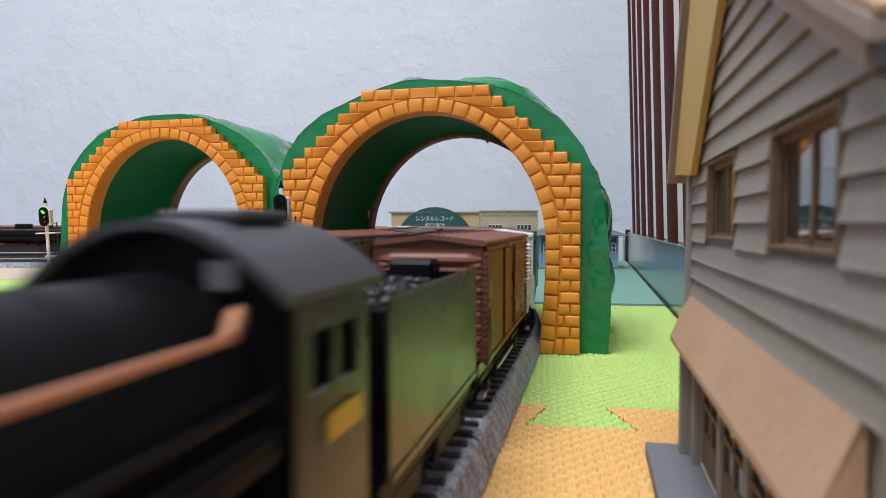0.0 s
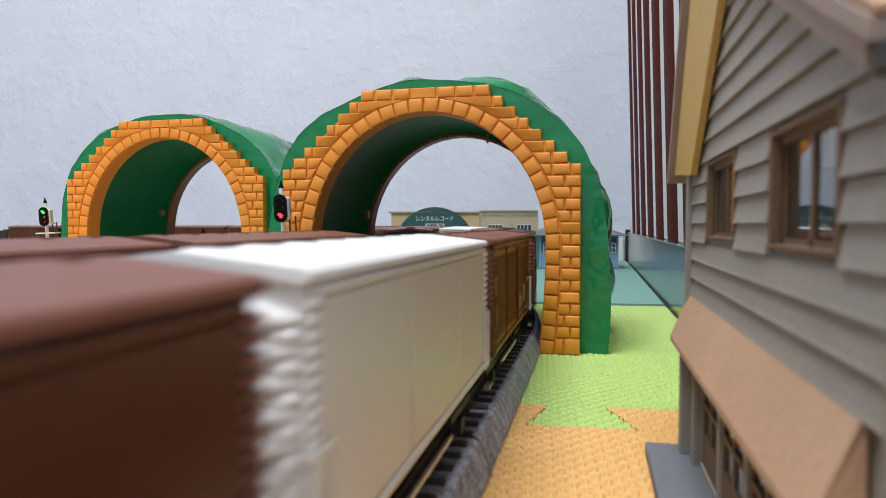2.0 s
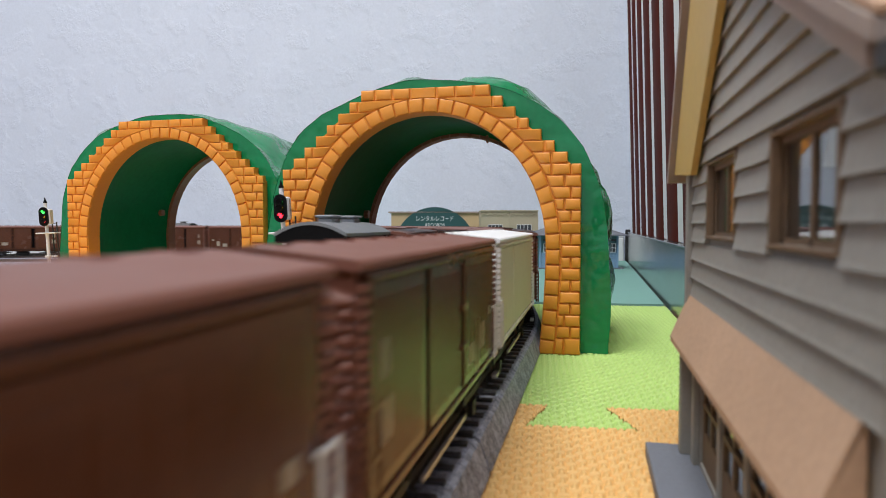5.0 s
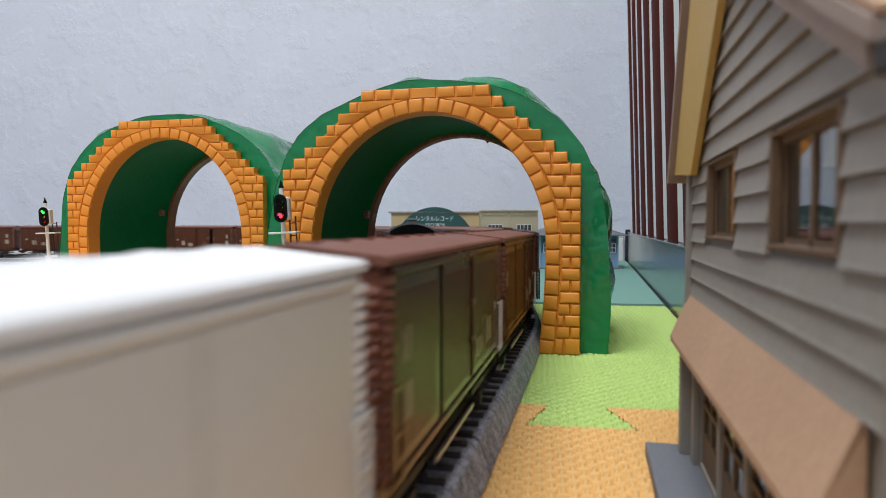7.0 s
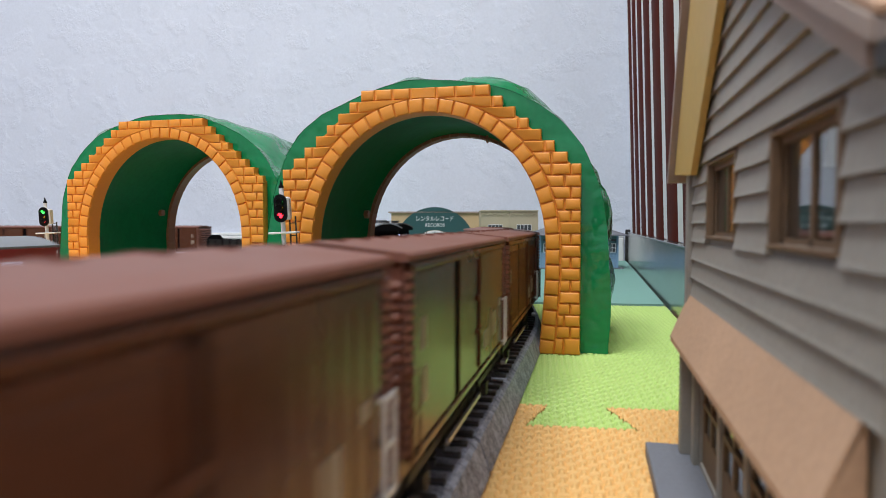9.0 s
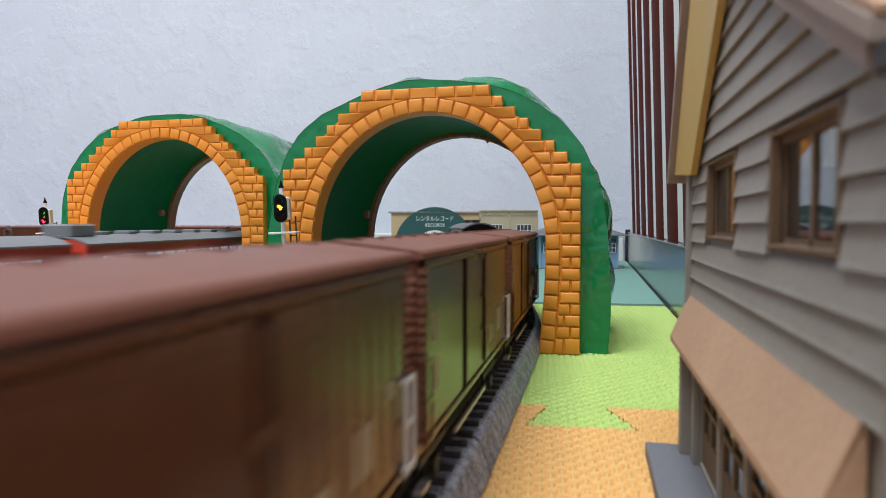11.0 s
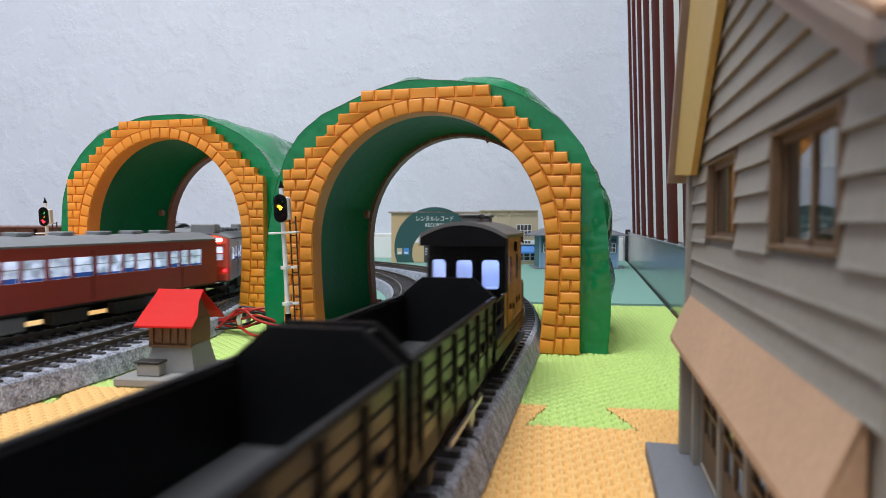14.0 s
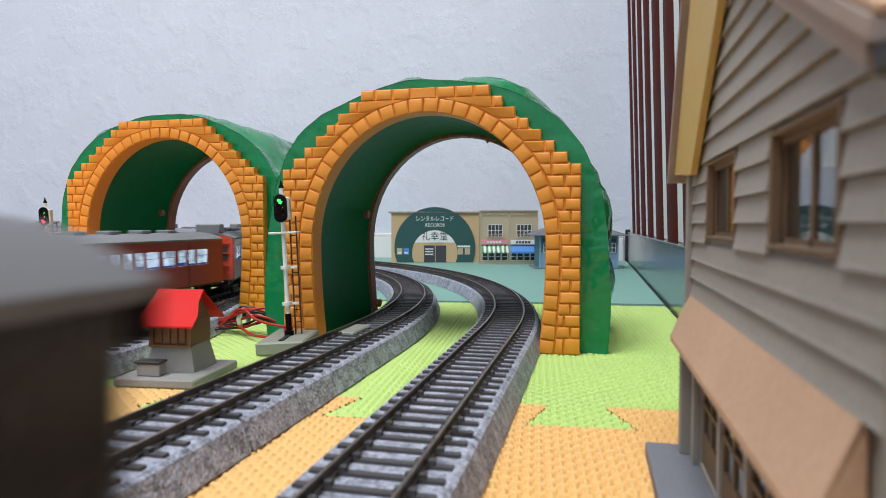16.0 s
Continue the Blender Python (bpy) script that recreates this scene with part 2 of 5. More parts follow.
part("frame", box(-0.68, 0.68, -0.68, 0.68, 0.002, 0.058, 0.008), M_WHITE, lampbox)

skirt = thing("metal_panel_strip", "low brushed steel strip beneath the brown slats", "metal strip")
part("panel", box(0.056, 0.0585, 0.18, 1.092, -0.003, 0.0455), M_BRUSH, skirt)
part("top_lip", box(0.0552, 0.064, 0.18, 1.092, 0.0458, 0.0475, 0.0004), M_BRUSH, skirt)
part("end_post", box(0.052, 0.060, 1.0925, 1.0975, -0.003, 0.052, 0.001), M_DARK, skirt, "black end post")
screen = thing("slat_screen", "tall screen of upright glossy brown slats with white gaps", "screen", m=pose(0.0655, 0, 0.048, 0, -1.9, 0))
part("backing", box(-0.0035, 0.0175, 0.18, 1.086, 0.0005, 1.295), M_WHITE, screen, "white backing sheet")
slat_bm = bmesh.new()
prism(slat_bm, [(0.0, -0.0390), (-0.0045, -0.0370), (-0.0062, -0.0310), (-0.0068, 0.0), (-0.0062, 0.0310), (-0.0045, 0.0370), (0.0, 0.0390), (0.0125, 0.0390), (0.0125, -0.0390)], "z", 0.0, 1.3)
slat = mesh_of("slat", slat_bm, M_TUBE, True)
for i in range(9):
    twin("slat", slat, screen, pose(0.002, 1.024 - 0.098 * i, 0))


# ---- foam mats: woven relief with dovetail tabs, turned five degrees ----
MAT_TURN = radians(5.0)
MU, MV = Vector((math.cos(MAT_TURN), math.sin(MAT_TURN))), Vector((-math.sin(MAT_TURN), math.cos(MAT_TURN)))
MORG = Vector((0.0, 0.2195))


def weave(u, v):
    c = 0.00275
    a, b = u / c, v / c
    i, j = np.floor(a), np.floor(b)
    fu, fv = a - i - 0.5, b - j - 0.5
    even = ((i + j) % 2) == 0
    along, across = np.abs(np.where(even, fu, fv)), np.abs(np.where(even, fv, fu))
    def strand(a, c):
        return np.clip(1 - (c / 0.36) ** 2, 0, 1) ** 0.5 * np.clip((0.62 - a) / 0.16, 0, 1) ** 0.5
    h = np.maximum(strand(along, across), strand(1 - across, along))
    return 0.0019 * h


def is_lime(u, v):
    w = (u + 0.0050 + 0.033) % 0.066 - 0.033
    depth = np.clip(-v / 0.023, 0, 1)
    return (v > 0) | ((v > -0.023) & (np.abs(w) < 0.0095 + 0.0075 * depth))


def mat_sheet(name, u0, u1, v0, v1, step, lime, mat, label):
    us, vs = np.arange(u0, u1, step), np.arange(v0, v1, step)
    U, V = np.meshgrid(us, vs)
    X, Y = MORG.x + U * MU.x + V * MV.x, MORG.y + U * MU.y + V * MV.y
    L = is_lime(U, V) == lime
    Z = weave(U, V) - 0.0022
    inner = L.copy()
    inner[1:-1, 1:-1] = L[1:-1, 1:-1] & L[:-2, 1:-1] & L[2:, 1:-1] & L[1:-1, :-2] & L[1:-1, 2:]
    Z = np.where(inner, Z, -0.0010)
    n, k = len(us), len(vs)
    idx = np.arange(n * k).reshape(k, n)
    keep = (L[:-1, :-1] & L[1:, 1:] & L[1:, :-1] & L[:-1, 1:]) & (X[:-1, :-1] < 0.0535)
    q = np.stack([idx[:-1, :-1][keep], idx[:-1, 1:][keep], idx[1:, 1:][keep], idx[1:, :-1][keep]], 1)
    used = np.unique(q)
    remap = np.zeros(n * k, dtype=np.int64)
    remap[used] = np.arange(len(used))
    co = np.stack([X.ravel()[used], Y.ravel()[used], Z.ravel()[used]], 1)
    me = bpy.data.meshes.new(name)
    me.from_pydata(co.tolist(), [], remap[q].tolist())
    me.polygons.foreach_set("use_smooth", [True] * len(me.polygons))
    me.materials.append(mat)
    return tagged(new(name, me), label, "foam mat", "puzzle mats on the floor", "structure")


ORANGE_LABEL = "orange woven-pattern foam puzzle mat with dovetail edge"
LIME_LABEL = "lime green woven-pattern foam puzzle mat with dovetail edge"
mat_sheet("foam_mat_orange", -0.034, 0.07, -0.14, 0.02, 0.00029, False, M_ORANGE, ORANGE_LABEL)
mat_sheet("foam_mat_orange", -0.27, -0.034, -0.12, 0.02, 0.00055, False, M_ORANGE, ORANGE_LABEL)
mat_sheet("foam_mat_lime", -0.034, 0.07, -0.03, 0.105, 0.00030, True, M_LIME, LIME_LABEL)
mat_sheet("foam_mat_lime", -0.27, -0.034, -0.03, 0.275, 0.0007, True, M_LIME, "lime green woven-pattern foam puzzle mat under the tracks")
mat_sheet("foam_mat_lime", -0.034, 0.09, 0.105, 0.275, 0.00052, True, M_LIME, "lime green woven-pattern foam puzzle mat by the steel strip")


def flat_mat(name, u0, u1, v0, v1, z, mat, label):
    pts = []
    for u, v in ((u0, v0), (u1, v0), (u1, v1), (u0, v1)):
        p = MORG + MU * u + MV * v
        pts.append((min(p.x, 0.0535), min(p.y, 1.095)))
    ob = part(name, prism(bmesh.new(), pts, "z", -0.0055, z), mat)
    return tagged(ob, label, "foam mat", "puzzle mats on the floor", "structure")


flat_mat("foam_mat_base", -0.9, 0.09, -0.60, 0.275, -0.0023, M_ORANGE, "orange foam mat along the near edge of the layout")
flat_mat("foam_mat_teal", -0.50, 0.2, 0.2755, 1.0, -0.0003, M_TEAL, "dusty teal green mat under the model buildings")
flat_mat("foam_mat_lime", -0.62, -0.28, 0.2755, 0.45, 0.0006, M_LIME, "lime green foam mat inside the far track curve")
flat_mat("foam_mat_beige", -0.80, -0.40, 0.39, 0.60, 0.0012, M_BEIGE, "beige mat with a ragged edge inside the far curve")


# ---- tracks ----
def path(s, x, y0, r):
    if s < y0:
        return Vector((x, s, 0)), 0.0
    a = (s - y0) / r
    return Vector((x - r * (1 - math.cos(a)), y0 + r * math.sin(a), 0)), a


MAIN, MID, TRA, TRB = (-0.0437, 0.30, 0.61), (-0.1087, 0.30, 0.55), (-0.207, 0.19, 0.47), (-0.256, 0.31, 0.42)


def sweep(bm, line, s0, s1, step, prof, closed=False):
    prev, n = None, max(2, int(math.ceil((s1 - s0) / step)))
    first = None
    for k in range(n + 1):
        p, a = path(s0 + (s1 - s0) * k / n, *line)
        d = Vector((math.cos(a), math.sin(a), 0))
        ring = [bm.verts.new(p + d * o + Vector((0, 0, z))) for o, z in prof]
        if prev:
            for i in range(len(prof) - (0 if closed else 1)):
                j = (i + 1) % len(prof)
                bm.faces.new((prev[i], prev[j], ring[j], ring[i]))
        else:
            first = ring
        prev = ring
    bm.faces.new(first)
    bm.faces.new(prev[::-1])
    return bm


SLEEPER = mesh_of("sleeper", box(-0.0148, 0.0148, -0.00105, 0.00105, 0.0080, 0.0094), M_SLEEPER)


def railway(label, line, s0, s1, near):
    t = thing("railway_track", label, "railway track", "model railway tracks")
    prof = [(-0.0196, 0), (-0.0168, 0.0078), (-0.0156, 0.0086), (0.0156, 0.0086), (0.0168, 0.0078), (0.0196, 0)]
    s = s0
    while s < s1:
        part("ballast_section", sweep(bmesh.new(), line, s + 0.0006, min(s + 0.2255, s1), 0.02, prof), M_BALLAST, t)
        s += 0.2265
    for side in (-1, 1):
        o = side * 0.0087
        web = [(o - 0.0008, 0.0094), (o - 0.0008, 0.0098), (o - 0.0002, 0.0100), (o - 0.0002, 0.0112), (o - 0.00045, 0.0113), (o - 0.00045, 0.01195),
               (o + 0.00045, 0.01195), (o + 0.00045, 0.0113), (o + 0.0002, 0.0112), (o + 0.0002, 0.0100), (o + 0.0008, 0.0098), (o + 0.0008, 0.0094)]
        r = part("rail", sweep(bmesh.new(), line, s0, s1, 0.02, web, True), M_RAIL, t)
        part("rail_head", sweep(bmesh.new(), line, s0, s1, 0.02, [(o - 0.00038, 0.01197), (o - 0.00038, 0.01205), (o + 0.00038, 0.01205), (o + 0.00038, 0.01197)], True), M_RAILTOP, r, "worn shiny rail head")
    rest, clips, s = bmesh.new(), bmesh.new(), s0
    while s < s1:
        p, a = path(s, *line)
        m = Matrix.Translation(p) @ Matrix.Rotation(a, 4, "Z")
        if near[0] < s < near[1]:
            twin("sleeper", SLEEPER, t, m)
            for side in (-1, 1):
                for e in (-1, 1):
                    o = side * 0.0087 + e * 0.0014
                    n0 = len(clips.verts)
                    bx(clips, o - 0.0008, o + 0.0008, -0.0009, 0.0009, 0.0093, 0.0105)
                    clips.verts.ensure_lookup_table()
                    for v in clips.verts[n0:]:
                        v.co = m @ v.co
        else:
            k = len(rest.verts)
            bx(rest, -0.0148, 0.0148, -0.00105, 0.00105, 0.0080, 0.0094)
            rest.verts.ensure_lookup_table()
            for v in rest.verts[k:]:
                v.co = m @ v.co
        s += 0.0077
    tagged(part("far_sleeper", rest, M_SLEEPER, t), kind="stuff")
    tagged(part("rail_clip", clips, M_SLEEPER, t), kind="stuff")


railway("grey ballasted model track with dark sleepers beside the model house", MAIN, -0.30, 2.25, (0.06, 0.62))
railway("grey ballasted model track curving through the larger tunnel", MID, -0.30, 2.05, (0.08, 0.62))
railway("grey ballasted model track beside the little shrine", TRA, -0.20, 0.372, (0.12, 0.42))
railway("grey ballasted model track under the red train", TRB, -0.20, 1.3, (0.16, 0.42))
joint = thing("track_feeder", "small grey plastic feeder plate between the rails", "track feeder", m=pose(-0.1150, 0.290, 0))
part("plate", box(-0.006, 0.006, -0.012, 0.012, 0.0086, 0.0106, 0.0006), M_SIGBASE, joint)


# ---- tunnels ----
def arch_half(z):
    """Half the opening's width at a height."""
    if z <= 0.050:
        return 0.0568 + 0.0030 * math.sin(math.pi / 2 * max(0, z) / 0.050)
    return 0.0598 * math.sqrt(max(0.0, 1 - ((z - 0.050) / 0.0670) ** 2.1))


def arch_points(off, n=22):
    """The opening's outline, pushed outward, from the right foot over the crown to the left foot."""
    base = [(arch_half(z), z) for z in (0.0, 0.0125, 0.025, 0.0375)]
    for i in range(n + 1):
        a = math.pi / 2 * i / n
        base.append((0.0598 * math.cos(a), 0.050 + 0.0670 * math.sin(a) ** 0.97))
    out = []
    for i, (x, z) in enumerate(base):
        p, q = base[max(0, i - 1)], base[min(len(base) - 1, i + 1)]
        dx, dz = q[0] - p[0], q[1] - p[1]
        l = math.hypot(dx, dz)
        out.append((x + off * dz / l, max(0.0, z - off * dx / l)) if i < len(base) - 1 else (0.0, z + off))
    return out + [(-x, z) for x, z in out[-2::-1]]


def stairs_half(z):
    """Half the stepped portal's width at a height."""
    k = math.floor((z - 0.0905) / 0.0055) + 1
    return 0.0763 if z < 0.0905 else 0.0763 - 0.0062 * min(7, k)


def along(pts, count):
    """The outline cut into equal lengths."""
    ls = [0.0]
    for p, q in zip(pts, pts[1:]):
        ls.append(ls[-1] + math.hypot(q[0] - p[0], q[1] - p[1]))
    out = []
    for k in range(count + 1):
        d = ls[-1] * k / count
        i = min(len(pts) - 2, max(j for j in range(len(ls)) if ls[j] <= d + 1e-9))
        f = (d - ls[i]) / (ls[i + 1] - ls[i])
        out.append((pts[i][0] + (pts[i + 1][0] - pts[i][0]) * f, pts[i][1] + (pts[i + 1][1] - pts[i][1]) * f))
    return out


def block(pts, y0, y1, gap, round_off):
    """A brick from four (x, z) corners, a little shrunk, its front edge rounded off."""
    cx, cz = sum(p[0] for p in pts) / 4, sum(p[1] for p in pts) / 4
    def shrink(d):
        r = []
        for x, z in pts:
            l = math.hypot(x - cx, z - cz)
            r.append((x + (cx - x) / l * d, z + (cz - z) / l * d))
        return r
    bm = bmesh.new()
    rings = [[bm.verts.new((x, y, z)) for x, z in shrink(d)] for d, y in ((gap, y1), (gap, y0 + round_off), (gap + round_off * 0.35, y0 + round_off * 0.3), (gap + round_off * 1.1, y0))]
    for a, b in zip(rings, rings[1:]):
        for i in range(4):
            bm.faces.new((a[i], a[(i + 1) % 4], b[(i + 1) % 4], b[i]))
    bm.faces.new(rings[-1])
    return bm


def portal_rows():
    """Corner sets of the courses between the ring and the stepped edge."""
    sets, ring = [], 0.0071
    zs = [0.0905 - 0.0055 * i for i in range(16, -1, -1)]
    zs = [0.0] + [z for z in zs if z > 0.003] + [0.0905 + 0.0055 * i for i in range(1, 8)]
    outer = arch_points(ring)
    right = [p for p in outer if p[0] >= 0]
    def ring_x(z):
        best = None
        for (xa, za), (xb, zb) in zip(right, right[1:]):
            if (za - z) * (zb - z) <= 0 and abs(zb - za) > 1e-7:
                x = xa + (xb - xa) * (z - za) / (zb - za)
                best = x if best is None else max(best, x)
        return 0.0 if best is None else best
    for j, (za, zb) in enumerate(zip(zs, zs[1:])):
        edge = stairs_half((za + zb) / 2)
        a, b = ring_x(za), ring_x(zb)
        if b == 0.0:
            a = 0.0
        first = 0.0048 if j % 2 else 0.0078
        x = edge
        cuts = [edge]
        while x - first > max(a, b) + 0.0025:
            x -= first
            cuts.append(x)
            first = 0.0092
        for s in (1, -1):
            for c0, c1 in zip(cuts, cuts[1:] + [None]):
                lo = (a, b) if c1 is None else (c1, c1)
                if c1 is None and min(c0 - a, c0 - b) < 0.0006:
                    continue
                if c1 is None and max(a, b) == 0.0 and s == -1:
                    continue
                if c1 is None and max(a, b) == 0.0:
                    lo = (-c0, -c0)
                sets.append([(s * c0, za), (s * c0, zb), (s * lo[1], zb), (s * lo[0], za)])
    return sets


def ring_faces(bm, prev, ring):
    for i in range(len(ring) - 1):
        bm.faces.new((prev[i], prev[i + 1], ring[i + 1], ring[i]))


def hill_profile(off, y, seed):
    base = [(0.0890, 0.0), (0.0905, 0.014), (0.0900, 0.035), (0.0885, 0.056), (0.0850, 0.078), (0.0785, 0.097), (0.069, 0.1095), (0.057, 0.1190), (0.043, 0.1260), (0.028, 0.1305), (0.013, 0.1335), (0.0, 0.1342)]
    full = along(base + [(-x, z) for x, z in base[-2::-1]], 64)
    out = []
    for x, z in full:
        n = noise.noise(Vector((x * 34 + seed * 7, z * 34, y * 20 + seed))) + 0.35 * noise.noise(Vector((x * 95 + seed, z * 95, y * 50)))
        k = 1 + off * 0.068 * n
        out.append((x * k, z * k))
    return out


BRICKS = {}


def tunnel(label, m, seed, depth):
    t = thing("toy_tunnel", label, "toy tunnel", "two toy tunnels", m)
    inner = arch_points(0.0)
    portal = bmesh.new()
    # plate behind the bricks: inner edge, stepped outer edge, and the deep soffit
    outer = []
    for x, z in inner:
        if z < 0.0905 and abs(x) > 0.03:
            outer.append((math.copysign(0.0755, x), z))
        else:
            zz = min(0.1283, max(z + 0.011, 0.0905))
            outer.append((max(-stairs_half(zz) + 0.0008, min(stairs_half(zz) - 0.0008, x * 1.22)), zz))
    rings = []
    for pts, y in ((outer, 0.006), (outer, 0.0004), (inner, 0.0004), (inner, 0.011), (arch_points(0.003), 0.011)):
        ring = [portal.verts.new((x, y, z)) for x, z in pts]
        if rings:
            ring_faces(portal, rings[-1], ring)
        rings.append(ring)
    face = part("portal", portal, M_BRICKB, t, "orange plastic portal plate")
    for i in range(1, 8):
        z0 = 0.0905 + 0.0055 * (i - 1)
        e = 0.0763 - 0.0062 * i - 0.0006
        x0 = 0.0615 * math.sqrt(max(0.0, 1 - ((z0 - 0.050) / 0.0690) ** 2)) if z0 < 0.119 else 0.0
        for lo, hi in (((-e, -x0), (x0, e)) if x0 > 0 else ((-e, e),)):
            part("step_slab", box(lo, hi, 0.0002, 0.0056, z0, z0 + 0.0054), M_BRICKB, face)
    if not BRICKS:
        cuts_in, cuts_out = along(arch_points(0.0), 42), []
        for i, (x, z) in enumerate(cuts_in):
            p, q = cuts_in[max(0, i - 1)], cuts_in[min(42, i + 1)]
            dx, dz = q[0] - p[0], q[1] - p[1]
            l = math.hypot(dx, dz)
            cuts_out.append((x + 0.0071 * dz / l, 0.0 if i in (0, 42) else z - 0.0071 * dx / l))
        BRICKS["ring"] = [mesh_of("brick", block([cuts_in[i], cuts_in[i + 1], cuts_out[i + 1], cuts_out[i]], -0.0008, 0.0030, 0.00030, 0.0011), M_BRICK, True) for i in range(42)]
        BRICKS["wall"] = [mesh_of("brick", block(q, -0.0007, 0.0030, 0.00030, 0.0011), M_BRICK, True) for q in portal_rows()]
    for me in BRICKS["ring"] + BRICKS["wall"]:
        twin("brick", me, face, Matrix())
    # green shell, lumpy outside, smooth inside
    shell = bmesh.new()
    rows, n = [], 16
    prof = arch_points(0.0012)
    front_in = [shell.verts.new((x, 0.0058, z)) for x, z in prof]
    steps = [(0.0060, 0.15)] + [(0.0060 + (depth - 0.006) * k / n, 1.0 if 0 < k < n else 0.4) for k in range(1, n + 1)]
    prev = None
    for y, off in steps:
        ring = [shell.verts.new((x, y + (0.004 * noise.noise(Vector((x * 30, z * 30, seed))) if off == 1.0 else 0), z)) for x, z in hill_profile(off, y, seed)]
        if prev:
            ring_faces(shell, prev, ring)
        prev = ring
    part("hill_shell", shell, M_HILL, t, "glossy green plastic hillside", True)
    rim = bmesh.new()
    front = hill_profile(0.15, 0.0060, seed)
    cut = along(front, len(prof) - 1)
    a = [rim.verts.new((x, 0.0062, z)) for x, z in cut]
    b = [rim.verts.new((x, 0.0062, z)) for x, z in prof]
    ring_faces(rim, a, b)
    part("hill_front", rim, M_HILL, t, "flat green rim behind the bricks")
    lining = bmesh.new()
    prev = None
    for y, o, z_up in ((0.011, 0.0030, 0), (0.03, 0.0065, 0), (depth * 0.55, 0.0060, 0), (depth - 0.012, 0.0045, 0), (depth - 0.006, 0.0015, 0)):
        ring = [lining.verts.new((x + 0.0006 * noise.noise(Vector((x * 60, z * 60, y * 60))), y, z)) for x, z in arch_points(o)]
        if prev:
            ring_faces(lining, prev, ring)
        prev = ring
    part("lining", lining, M_INSIDE_SHADED, t, "smooth green inner wall darkened for tunnel shade", True)
    far_plate = part("far_portal", prism(bmesh.new(), [(0.0610, 0.0), (0.0740, 0.0), (0.0740, 0.004), (0.0610, 0.004)], "y", depth - 0.0030, depth + 0.0010), M_BROWNB, t, "brown-orange plastic ring of the far portal")
    ins, outs = along(arch_points(-0.0005), 48), along(arch_points(0.012), 48)
    for i in range(48):
        blockpts = [ins[i], ins[i + 1], outs[i + 1], outs[i]]
        cx, cz = sum(p[0] for p in blockpts) / 4, sum(p[1] for p in blockpts) / 4
        sh = [(x + (cx - x) * 0.07, z + (cz - z) * 0.03) for x, z in blockpts]
        part("brick", prism(bmesh.new(), sh, "y", depth - 0.0055, depth + 0.003), M_BROWNB, far_plate)
    for x, z in ((-0.0600, 0.068), (-0.052, 0.012), (0.02, 0.113)):
        bm = cyl(bmesh.new(), (x * 0.985, depth - 0.016, z), (x * 0.94, depth - 0.016, z), 0.0025, 12)
        part("screw_boss", bm, M_BROWNB, t)
    return t


tunnel("toy tunnel with orange brick portal and green hill over two tracks", pose(-0.0817, 0.303, -0.0005), 1.0, 0.092)
tunnel("smaller-looking toy tunnel, orange brick portal, over the red train's tracks", pose(-0.2985, 0.392, -0.0005) @ Matrix.Scale(1.05, 4), 2.3, 0.092)


